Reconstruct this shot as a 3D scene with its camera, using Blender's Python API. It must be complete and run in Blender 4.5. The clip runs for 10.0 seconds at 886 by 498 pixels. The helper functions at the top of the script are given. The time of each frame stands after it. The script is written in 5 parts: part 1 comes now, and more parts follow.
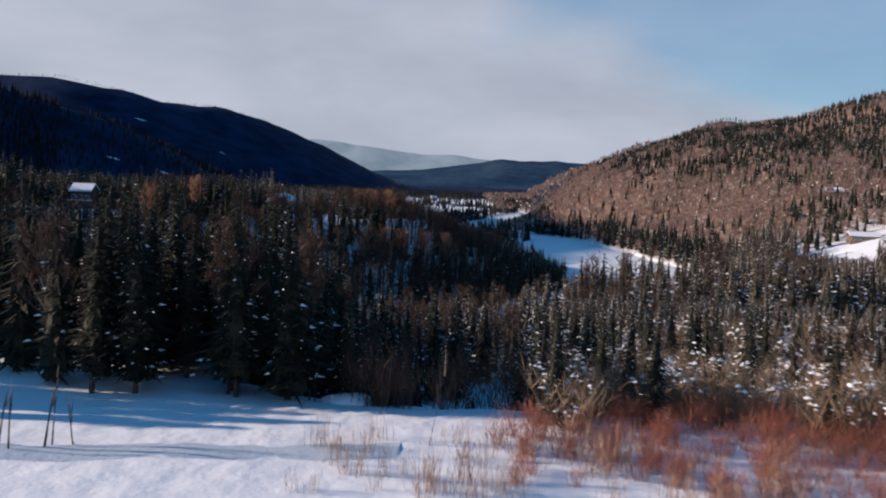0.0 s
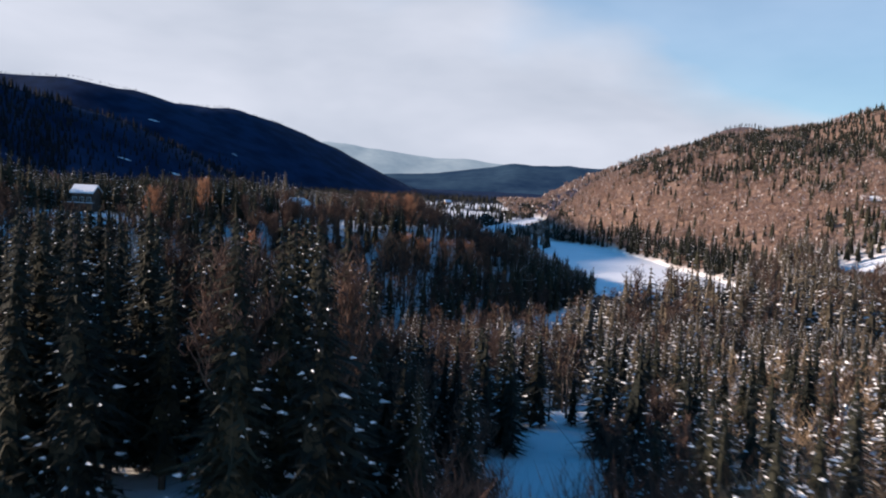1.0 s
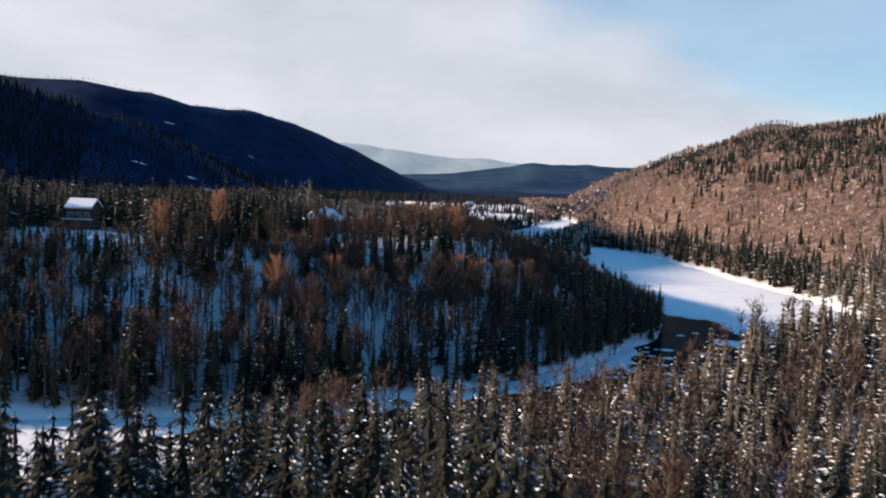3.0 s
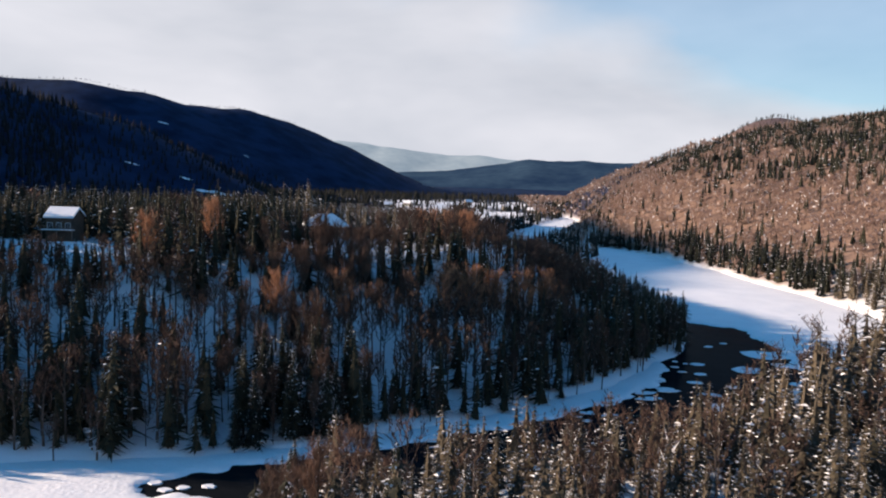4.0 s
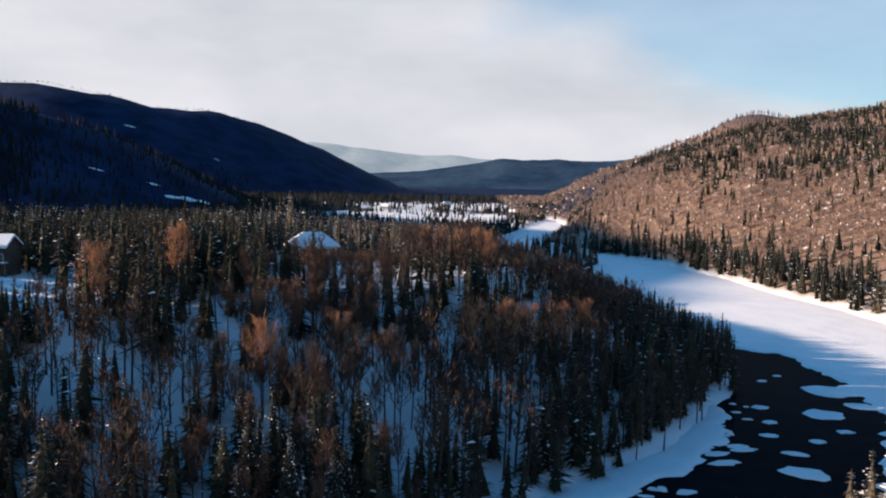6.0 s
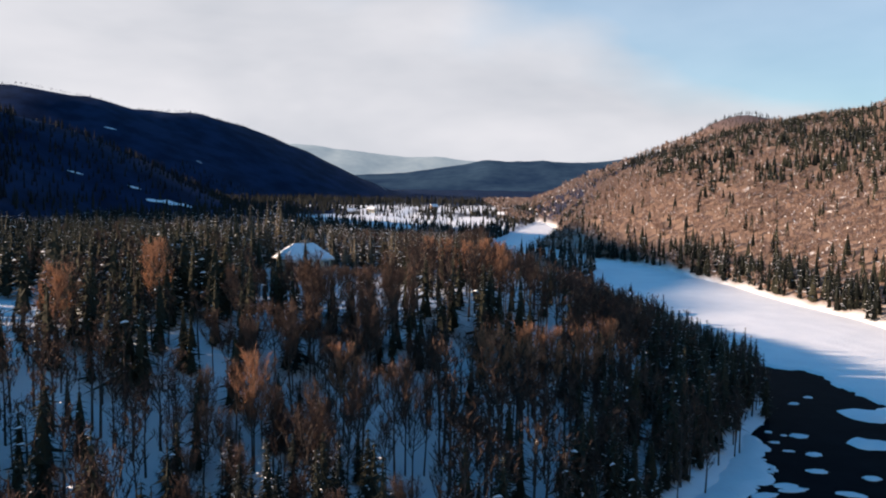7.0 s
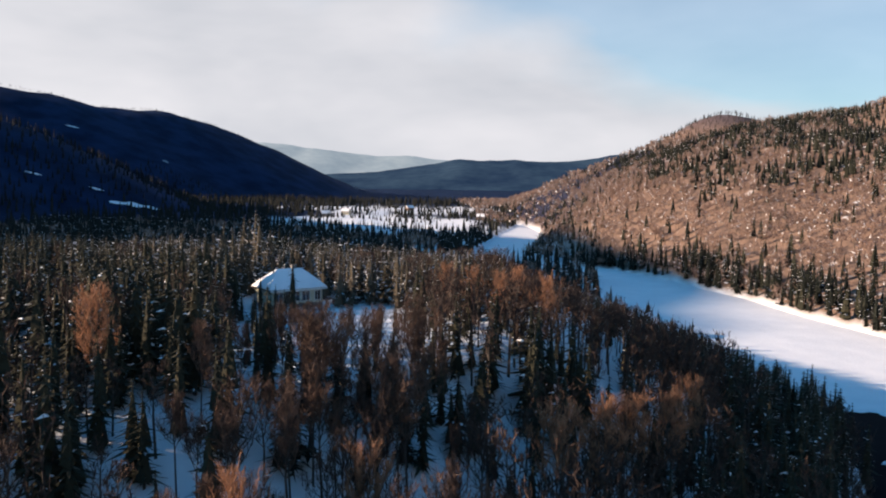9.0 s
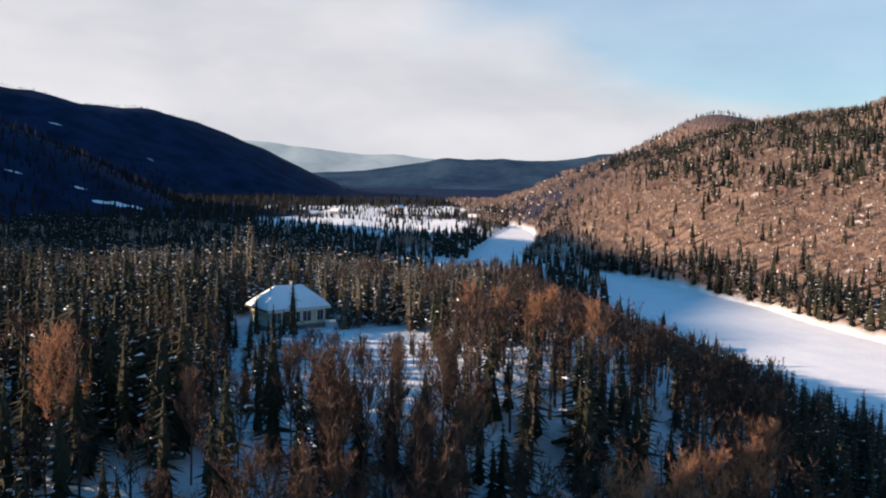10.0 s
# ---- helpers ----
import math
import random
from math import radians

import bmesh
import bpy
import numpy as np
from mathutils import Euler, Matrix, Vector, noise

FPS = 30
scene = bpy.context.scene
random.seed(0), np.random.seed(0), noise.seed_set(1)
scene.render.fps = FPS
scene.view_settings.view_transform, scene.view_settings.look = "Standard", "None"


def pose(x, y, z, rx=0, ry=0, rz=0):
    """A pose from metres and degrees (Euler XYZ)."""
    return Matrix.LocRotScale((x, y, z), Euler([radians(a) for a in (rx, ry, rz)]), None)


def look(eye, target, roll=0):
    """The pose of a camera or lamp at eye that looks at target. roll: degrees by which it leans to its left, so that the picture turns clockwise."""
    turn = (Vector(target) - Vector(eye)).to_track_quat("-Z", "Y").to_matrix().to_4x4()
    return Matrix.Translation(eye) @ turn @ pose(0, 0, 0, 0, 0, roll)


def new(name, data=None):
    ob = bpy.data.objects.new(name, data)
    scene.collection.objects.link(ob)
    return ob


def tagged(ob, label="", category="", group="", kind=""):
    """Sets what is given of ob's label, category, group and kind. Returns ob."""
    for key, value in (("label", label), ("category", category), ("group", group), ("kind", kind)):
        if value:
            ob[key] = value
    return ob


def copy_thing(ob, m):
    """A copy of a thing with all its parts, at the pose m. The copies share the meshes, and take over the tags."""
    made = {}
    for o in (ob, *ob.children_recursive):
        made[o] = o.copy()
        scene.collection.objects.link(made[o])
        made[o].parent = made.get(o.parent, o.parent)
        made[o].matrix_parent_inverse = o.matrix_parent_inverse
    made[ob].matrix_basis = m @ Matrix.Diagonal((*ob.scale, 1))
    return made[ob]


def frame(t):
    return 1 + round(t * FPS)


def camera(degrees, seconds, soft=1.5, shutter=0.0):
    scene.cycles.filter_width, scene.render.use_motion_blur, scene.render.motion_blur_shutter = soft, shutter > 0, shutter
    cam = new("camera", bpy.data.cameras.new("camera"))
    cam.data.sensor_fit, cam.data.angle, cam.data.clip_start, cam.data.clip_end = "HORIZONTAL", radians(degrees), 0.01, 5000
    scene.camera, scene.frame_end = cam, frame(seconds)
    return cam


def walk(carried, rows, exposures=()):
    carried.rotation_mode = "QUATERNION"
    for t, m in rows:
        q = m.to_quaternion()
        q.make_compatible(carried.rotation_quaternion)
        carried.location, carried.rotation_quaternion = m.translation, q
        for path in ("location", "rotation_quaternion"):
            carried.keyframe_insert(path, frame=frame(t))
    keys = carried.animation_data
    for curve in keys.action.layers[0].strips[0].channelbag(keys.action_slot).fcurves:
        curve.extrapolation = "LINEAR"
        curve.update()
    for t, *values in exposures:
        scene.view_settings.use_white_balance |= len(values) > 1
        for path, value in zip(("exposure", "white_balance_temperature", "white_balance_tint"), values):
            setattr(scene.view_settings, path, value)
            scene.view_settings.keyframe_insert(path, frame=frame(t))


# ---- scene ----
import itertools

# ---------- camera ----------
cam = camera(55.0, 10.0, soft=2.0, shutter=0.3)
PATH = [
    (0.0, pose(15.91, -54.77, 31.13, 85.28, -2.24, 1.44)),
    (0.5, pose(14.62, -47.63, 30.93, 85.38, -2.66, 1.78)),
    (1.0, pose(12.48, -41.02, 31.20, 85.50, -2.79, 2.22)),
    (1.5, pose(10.18, -33.80, 31.61, 85.56, -2.83, 2.66)),
    (2.0, pose(7.78, -26.34, 31.90, 85.59, -2.65, 2.96)),
    (2.5, pose(5.58, -19.51, 32.35, 85.53, -2.48, 3.17)),
    (4.0, pose(0.00, 0.00, 33.90, 85.25, -1.74, 2.98)),
    (4.5, pose(-2.09, 6.88, 34.44, 85.21, -1.47, 2.57)),
    (5.0, pose(-4.15, 13.62, 34.94, 85.22, -1.28, 2.10)),
    (5.5, pose(-6.15, 20.14, 35.47, 85.23, -1.13, 1.61)),
    (7.0, pose(-11.84, 39.77, 36.78, 85.39, -0.83, 0.00)),
    (7.5, pose(-13.51, 46.56, 37.25, 85.40, -0.83, -0.53)),
    (8.0, pose(-15.22, 53.34, 37.71, 85.39, -0.75, -1.05)),
    (8.5, pose(-17.07, 60.39, 38.16, 85.36, -0.78, -1.56)),
    (9.0, pose(-18.85, 67.39, 38.63, 85.34, -0.82, -2.02)),
    (9.5, pose(-20.66, 74.27, 39.31, 85.26, -0.97, -2.47)),
    (10.0, pose(-22.63, 81.50, 39.58, 85.26, -0.98, -2.92)),
]
EXPOSURES = [(0.0, 0.46, 6100, 10), (0.5, 0.82, 6200, 10), (1.0, 0.93, 6250, 10), (2.0, 0.97, 6450, 10), (5.0, 1.02, 6780, 10), (10.0, 1.04, 6950, 10)]
walk(cam, PATH, EXPOSURES)

# ---------- world, sun, exposure ----------
SUN_AZ, SUN_EL = radians(178), radians(17.0)
SUN_DIR = Vector((math.cos(SUN_AZ) * math.cos(SUN_EL), math.sin(SUN_AZ) * math.cos(SUN_EL), math.sin(SUN_EL)))

world = bpy.data.worlds.new("winter_sky")
scene.world = world
world.use_nodes = True
wn, wl = world.node_tree.nodes, world.node_tree.links
wn.clear()


def wnode(kind, **sets):
    n = wn.new(kind)
    for k, v in sets.items():
        n.inputs[k].default_value = v
    return n


w_out = wnode("ShaderNodeOutputWorld")
w_bg = wnode("ShaderNodeBackground", Strength=1.0)
w_sky = wnode("ShaderNodeTexSky")
w_sky.sky_type = "NISHITA"
w_sky.sun_disc = False
w_sky.sun_elevation = SUN_EL
w_sky.sun_rotation = math.pi / 2 - SUN_AZ
w_sky.altitude, w_sky.air_density, w_sky.dust_density, w_sky.ozone_density = 300, 1.0, 0.6, 2.0
w_scale = wnode("ShaderNodeVectorMath")
w_scale.operation = "SCALE"
w_scale.inputs[3].default_value = 0.075
w_tint = wnode("ShaderNodeMix")
w_tint.data_type, w_tint.blend_type = "RGBA", "MULTIPLY"
w_tint.inputs[0].default_value = 1.0
w_tint.inputs[7].default_value = (0.24, 1.00, 1.38, 1)
w_tc = wnode("ShaderNodeTexCoord")
w_sep = wnode("ShaderNodeSeparateXYZ")
w_map = wnode("ShaderNodeMapping")
w_map.inputs["Scale"].default_value = (1.0, 1.0, 2.6)
w_map.inputs["Location"].default_value = (0.35, 0.1, 0.2)
w_noise = wnode("ShaderNodeTexNoise", Scale=1.9, Detail=4.0, Roughness=0.45, Distortion=0.2)
w_fine = wnode("ShaderNodeTexNoise", Scale=3.4, Detail=4.0, Roughness=0.5, Distortion=0.2)
# cloud cover thins out towards the east and the zenith
w_east = wnode("ShaderNodeMath")
w_east.operation = "MULTIPLY_ADD"
w_east.inputs[1].default_value, w_east.inputs[2].default_value = -0.30, 0.27
w_high = wnode("ShaderNodeMath")
w_high.operation = "MULTIPLY_ADD"
w_high.inputs[1].default_value = -1.6
w_cov = wnode("ShaderNodeMath")
w_cov.operation = "ADD"
w_ramp = wnode("ShaderNodeMapRange")
w_ramp.interpolation_type = "SMOOTHSTEP"
w_ramp.inputs["From Min"].default_value, w_ramp.inputs["From Max"].default_value = 0.38, 0.80
w_cloud = wnode("ShaderNodeValToRGB")
w_cloud.color_ramp.elements[0].position, w_cloud.color_ramp.elements[0].color = 0.3, (0.270, 0.292, 0.340, 1)
w_cloud.color_ramp.elements[1].position, w_cloud.color_ramp.elements[1].color = 0.72, (0.400, 0.408, 0.452, 1)
w_mix = wnode("ShaderNodeMix")
w_mix.data_type = "RGBA"
wl.new(w_tc.outputs["Generated"], w_sep.inputs[0])
wl.new(w_tc.outputs["Generated"], w_map.inputs["Vector"])
wl.new(w_map.outputs[0], w_noise.inputs["Vector"])
wl.new(w_map.outputs[0], w_fine.inputs["Vector"])
w_south = wnode("ShaderNodeMath")
w_south.operation = "MULTIPLY_ADD"
w_south.inputs[1].default_value, w_south.inputs[2].default_value = -0.80, 0.0
wl.new(w_sep.outputs["Y"], w_south.inputs[0])
w_both = wnode("ShaderNodeMath")
w_both.operation = "ADD"
wl.new(w_sep.outputs["X"], w_both.inputs[0])
wl.new(w_south.outputs[0], w_both.inputs[1])
wl.new(w_both.outputs[0], w_east.inputs[0])
wl.new(w_sep.outputs["Z"], w_high.inputs[0])
wl.new(w_east.outputs[0], w_high.inputs[2])
wl.new(w_high.outputs[0], w_cov.inputs[0])
wl.new(w_noise.outputs["Fac"], w_cov.inputs[1])
# clear overhead
w_top = wnode("ShaderNodeMapRange")
w_top.inputs["From Min"].default_value, w_top.inputs["From Max"].default_value = 0.28, 0.55
w_top.inputs["To Min"].default_value, w_top.inputs["To Max"].default_value = 0.0, -0.7
w_sum = wnode("ShaderNodeMath")
w_sum.operation = "ADD"
wl.new(w_sep.outputs["Z"], w_top.inputs["Value"])
wl.new(w_top.outputs[0], w_sum.inputs[0])
wl.new(w_cov.outputs[0], w_sum.inputs[1])
wl.new(w_sum.outputs[0], w_ramp.inputs["Value"])
wl.new(w_sky.outputs[0], w_scale.inputs[0])
wl.new(w_scale.outputs[0], w_tint.inputs[6])
wl.new(w_fine.outputs["Fac"], w_cloud.inputs[0])
# a thin veil low in the sky
w_veil = wnode("ShaderNodeMapRange")
w_veil.inputs["From Min"].default_value, w_veil.inputs["From Max"].default_value = 0.28, 0.48
w_veil.inputs["To Min"].default_value, w_veil.inputs["To Max"].default_value = 0.60, 0.0
w_most = wnode("ShaderNodeMath")
w_most.operation = "MAXIMUM"
wl.new(w_sep.outputs["Z"], w_veil.inputs["Value"])
wl.new(w_veil.outputs[0], w_most.inputs[0])
wl.new(w_ramp.outputs[0], w_most.inputs[1])
wl.new(w_most.outputs[0], w_mix.inputs[0])
wl.new(w_tint.outputs[2], w_mix.inputs[6])
wl.new(w_cloud.outputs[0], w_mix.inputs[7])
wl.new(w_mix.outputs[2], w_bg.inputs["Color"])
wl.new(w_bg.outputs[0], w_out.inputs["Surface"])

sun_data = bpy.data.lights.new("sun", "SUN")
sun_data.energy, sun_data.angle, sun_data.color = 5.0, radians(0.6), (1.0, 0.77, 0.60)
sun = new("sun", sun_data)
sun.matrix_world = look(SUN_DIR * 400, (0, 0, 0))


# ---------- materials ----------
def material(name, base, dark, scale, rough=0.9, bump=0.3, fine=None, per="", spec=0.3, metal=0.0):
    """A surface of two tones with coarse patches and fine grain, at real size."""
    m = bpy.data.materials.new(name)
    m.use_nodes = True
    n, l = m.node_tree.nodes, m.node_tree.links
    b = n["Principled BSDF"]
    b.inputs["Roughness"].default_value = rough
    b.inputs["Metallic"].default_value = metal
    b.inputs["Specular IOR Level"].default_value = spec
    geo = n.new("ShaderNodeNewGeometry")
    coarse = n.new("ShaderNodeTexNoise")
    coarse.inputs["Scale"].default_value, coarse.inputs["Detail"].default_value = scale, 4
    grain = n.new("ShaderNodeTexNoise")
    grain.inputs["Scale"].default_value, grain.inputs["Detail"].default_value = fine or scale * 9, 3
    for t in (coarse, grain):
        l.new(geo.outputs["Position"], t.inputs["Vector"])
    add = n.new("ShaderNodeMath")
    add.operation = "MULTIPLY_ADD"
    l.new(grain.outputs["Fac"], add.inputs[0])
    add.inputs[1].default_value = 0.5
    l.new(coarse.outputs["Fac"], add.inputs[2])
    last = add.outputs[0]
    if per:
        more = n.new("ShaderNodeMath")
        more.operation = "MULTIPLY_ADD"
        l.new(geo.outputs["Random Per Island"], more.inputs[0])
        more.inputs[1].default_value = 0.45
        l.new(last, more.inputs[2])
        last = more.outputs[0]
        if per == "tree":
            # every tree has a tone of its own
            tone = n.new("ShaderNodeMath")
            tone.operation = "MULTIPLY_ADD"
            l.new(n.new("ShaderNodeObjectInfo").outputs["Random"], tone.inputs[0])
            tone.inputs[1].default_value = 0.7
            l.new(last, tone.inputs[2])
            shift = n.new("ShaderNodeMath")
            shift.operation = "SUBTRACT"
            l.new(tone.outputs[0], shift.inputs[0])
            shift.inputs[1].default_value = 0.38
            last = shift.outputs[0]
    span = n.new("ShaderNodeMapRange")
    span.inputs["From Min"].default_value = 0.5 if not per else 0.6
    span.inputs["From Max"].default_value = 1.0 if not per else 1.35
    l.new(last, span.inputs["Value"])
    mix = n.new("ShaderNodeMix")
    mix.data_type = "RGBA"
    mix.inputs[6].default_value, mix.inputs[7].default_value = (*dark, 1), (*base, 1)
    l.new(span.outputs[0], mix.inputs[0])
    l.new(mix.outputs[2], b.inputs["Base Color"])
    if bump:
        bp = n.new("ShaderNodeBump")
        bp.inputs["Strength"].default_value, bp.inputs["Distance"].default_value = bump, 0.4 / scale * 0.2
        l.new(add.outputs[0], bp.inputs["Height"])
        l.new(bp.outputs[0], b.inputs["Normal"])
    return m


M_SNOW = material("snow", (0.86, 0.87, 0.89), (0.76, 0.78, 0.81), 0.12, 0.7, 0.25, fine=1.6)
M_SNOW_TREE = material("tree_snow", (0.88, 0.88, 0.9), (0.72, 0.73, 0.76), 0.8, 0.7, 0)
M_ROOFSNOW = material("roof_snow", (0.86, 0.87, 0.89), (0.78, 0.79, 0.82), 0.7, 0.7, 0.2)
M_NEEDLE = material("spruce_needles", (0.035, 0.033, 0.019), (0.006, 0.009, 0.007), 0.12, 0.9, 0, fine=0.9, per="tree")
# darker than the near needles: the mountain's shadow is put into the tone
M_NEEDLE_FAR = material("far_needles", (0.025, 0.024, 0.017), (0.006, 0.010, 0.011), 0.08, 0.95, 0, fine=0.5, per="island")
# needles for the mountain, its blue shade put into the tone
M_NEEDLE_SHADED = material("shaded_needles", (0.009, 0.013, 0.020), (0.004, 0.007, 0.011), 0.05, 0.95, 0, fine=0.4, per="island")
# lighter olive copy of the needles, with sunlight painted into the colour
M_NEEDLE_SUNLIT = material("sunlit_needles", (0.125, 0.098, 0.068), (0.022, 0.022, 0.015), 0.15, 0.9, 0, fine=0.9, per="island")
M_BARK = material("bark", (0.11, 0.09, 0.078), (0.035, 0.029, 0.026), 3.0, 0.95, 0.4)
M_TWIG = material("brown_twigs", (0.158, 0.096, 0.070), (0.042, 0.028, 0.024), 0.10, 0.95, 0, fine=0.6, per="tree")
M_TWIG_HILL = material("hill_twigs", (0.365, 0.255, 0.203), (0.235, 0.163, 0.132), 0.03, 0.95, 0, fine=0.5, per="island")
M_RUST = material("rusty_twigs", (0.46, 0.24, 0.14), (0.20, 0.10, 0.06), 0.3, 0.95, 0, per="island")
M_RED = material("red_twigs", (0.50, 0.20, 0.13), (0.22, 0.085, 0.06), 0.5, 0.9, 0, per="island")
M_ROAD = material("packed_snow", (0.56, 0.63, 0.69), (0.46, 0.53, 0.61), 0.4, 0.5, 0.3)
M_WALL = material("cream_siding", (0.62, 0.55, 0.40), (0.52, 0.46, 0.34), 1.2, 0.7, 0.15)
M_STONE = material("grey_foundation", (0.20, 0.19, 0.18), (0.10, 0.10, 0.10), 2.0, 0.9, 0.4)
M_DARKWOOD = material("dark_stained_wood", (0.12, 0.075, 0.05), (0.05, 0.035, 0.028), 1.5, 0.8, 0.3)
M_BROWNWOOD = material("weathered_wood", (0.26, 0.17, 0.12), (0.13, 0.09, 0.07), 1.5, 0.8, 0.3)
M_TRIM = material("white_trim", (0.75, 0.74, 0.70), (0.62, 0.61, 0.58), 2.0, 0.6, 0.1)
M_METAL = material("flue_metal", (0.22, 0.22, 0.23), (0.08, 0.08, 0.085), 3.0, 0.45, 0.1, metal=0.8)
M_CAR = material("dark_car_paint", (0.03, 0.035, 0.045), (0.02, 0.022, 0.028), 2.0, 0.25, 0, spec=0.5)
M_RUBBER = material("tyre_rubber", (0.02, 0.02, 0.02), (0.012, 0.012, 0.012), 6.0, 0.85, 0.1)
M_GLASS = material("dark_glass", (0.03, 0.035, 0.045), (0.02, 0.024, 0.03), 1.0, 0.06, 0, spec=0.6)
M_WATER = material("river_water", (0.012, 0.014, 0.017), (0.007, 0.009, 0.011), 0.25, 0.08, 0.12, fine=2.2, spec=0.0004)


def let_light_through(m, share):
    """Fine twigs scatter light to all sides."""
    n, l = m.node_tree.nodes, m.node_tree.links
    b = n["Principled BSDF"]
    soft = n.new("ShaderNodeBsdfTranslucent")
    both = n.new("ShaderNodeMixShader")
    both.inputs[0].default_value = share
    l.new(b.inputs["Base Color"].links[0].from_socket, soft.inputs["Color"])
    l.new(b.outputs[0], both.inputs[1])
    l.new(soft.outputs[0], both.inputs[2])
    l.new(both.outputs[0], n["Material Output"].inputs["Surface"])


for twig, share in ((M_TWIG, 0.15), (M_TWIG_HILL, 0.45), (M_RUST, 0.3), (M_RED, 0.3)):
    let_light_through(twig, share)


def ground_material():
    """Snow, with forest litter on the wooded slopes and dark woods, tinted haze-blue, on the mountains far off."""
    m = bpy.data.materials.new("snowy_ground")
    m.use_nodes = True
    n, l = m.node_tree.nodes, m.node_tree.links
    b = n["Principled BSDF"]
    b.inputs["Roughness"].default_value, b.inputs["Specular IOR Level"].default_value = 0.8, 0.04
    geo = n.new("ShaderNodeNewGeometry")
    wood = n.new("ShaderNodeAttribute")
    wood.attribute_name = "woods"
    hill = n.new("ShaderNodeAttribute")
    hill.attribute_name = "hillside"

    def noise_at(scale, detail=4):
        t = n.new("ShaderNodeTexNoise")
        t.inputs["Scale"].default_value, t.inputs["Detail"].default_value = scale, detail
        l.new(geo.outputs["Position"], t.inputs["Vector"])
        return t.outputs["Fac"]

    def blend(fac, a, b2):
        x = n.new("ShaderNodeMix")
        x.data_type = "RGBA"
        for key, v in ((0, fac), (6, a), (7, b2)):
            if isinstance(v, tuple):
                x.inputs[key].default_value = (*v, 1)
            else:
                l.new(v, x.inputs[key])
        return x.outputs[2]

    def span(v, lo, hi):
        x = n.new("ShaderNodeMapRange")
        x.interpolation_type = "SMOOTHSTEP"
        x.inputs["From Min"].default_value, x.inputs["From Max"].default_value = lo, hi
        l.new(v, x.inputs["Value"])
        return x.outputs[0]

    def times(a, b2):
        x = n.new("ShaderNodeMath")
        x.operation = "MULTIPLY"
        l.new(a, x.inputs[0])
        l.new(b2, x.inputs[1])
        return x.outputs[0]

    snow = blend(noise_at(0.15), (0.78, 0.80, 0.83), (0.87, 0.88, 0.90))
    litter = blend(noise_at(0.7), (0.17, 0.115, 0.088), (0.28, 0.19, 0.145))
    # navy of the hazy, shaded mountain is mixed into the woods colour
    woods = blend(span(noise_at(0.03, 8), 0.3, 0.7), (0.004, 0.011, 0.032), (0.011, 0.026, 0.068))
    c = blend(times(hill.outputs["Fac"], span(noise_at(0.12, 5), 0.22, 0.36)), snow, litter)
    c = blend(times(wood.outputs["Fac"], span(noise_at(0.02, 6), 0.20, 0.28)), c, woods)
    l.new(c, b.inputs["Base Color"])
    bp = n.new("ShaderNodeBump")
    bp.inputs["Strength"].default_value, bp.inputs["Distance"].default_value = 0.35, 0.5
    l.new(noise_at(0.6, 5), bp.inputs["Height"])
    l.new(bp.outputs[0], b.inputs["Normal"])
    return m


M_GROUND = ground_material()


def haze_material(name, colour, second, glow):
    """Far ranges behind the valley, with the haze of winter air put into colour and glow."""
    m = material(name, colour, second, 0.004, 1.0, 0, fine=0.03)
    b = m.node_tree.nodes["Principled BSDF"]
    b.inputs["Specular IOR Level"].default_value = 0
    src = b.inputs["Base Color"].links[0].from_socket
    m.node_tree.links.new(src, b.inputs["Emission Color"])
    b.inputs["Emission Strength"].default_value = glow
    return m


# pale and blue tones and their glow are painted haze
M_FAR_BLUE = haze_material("hazed_blue_range", (0.032, 0.058, 0.088), (0.010, 0.023, 0.050), 0.26)
M_FAR_PALE = haze_material("hazed_pale_range", (0.175, 0.205, 0.225), (0.12, 0.15, 0.175), 0.75)

# ---------- shape of the land ----------
RNG = np.random.default_rng(7)
# the river: x, y, half its width, from the west to the north
RIVER = np.array([(-260, 20, 12), (-140, 50, 12), (-70, 78, 11), (-39.5, 85, 10), (-14.5, 94.5, 10), (12, 110.6, 14.8), (35.5, 135, 14.8),
                  (60, 171.5, 20), (78, 215, 28), (76, 260, 28), (73, 300, 24), (69, 345, 24), (70, 400, 13), (60, 432, 11), (38, 458, 11),
                  (23, 484, 13), (29, 526, 14), (43, 585, 15), (61, 680, 14), (71, 745, 9), (74, 790, 2), (72, 900, -4), (62, 1100, -4)], float)


def smooth(a, b, v):
    t = np.clip((v - a) / (b - a), 0, 1)
    return t * t * (3 - 2 * t)


def waves(x, y, scale, seed, octaves=4):
    """Cheap uneven ground: sums of turned sine waves."""
    r = np.random.default_rng(seed)
    out = np.zeros_like(x)
    for o in range(octaves):
        for _ in range(4):
            a, p = r.uniform(0, 2 * math.pi, 2)
            k = (2 ** o) * r.uniform(0.7, 1.4) / scale * 2 * math.pi
            out += np.sin((x * math.cos(a) + y * math.sin(a)) * k + p) * 0.55 ** o
    return out / 4


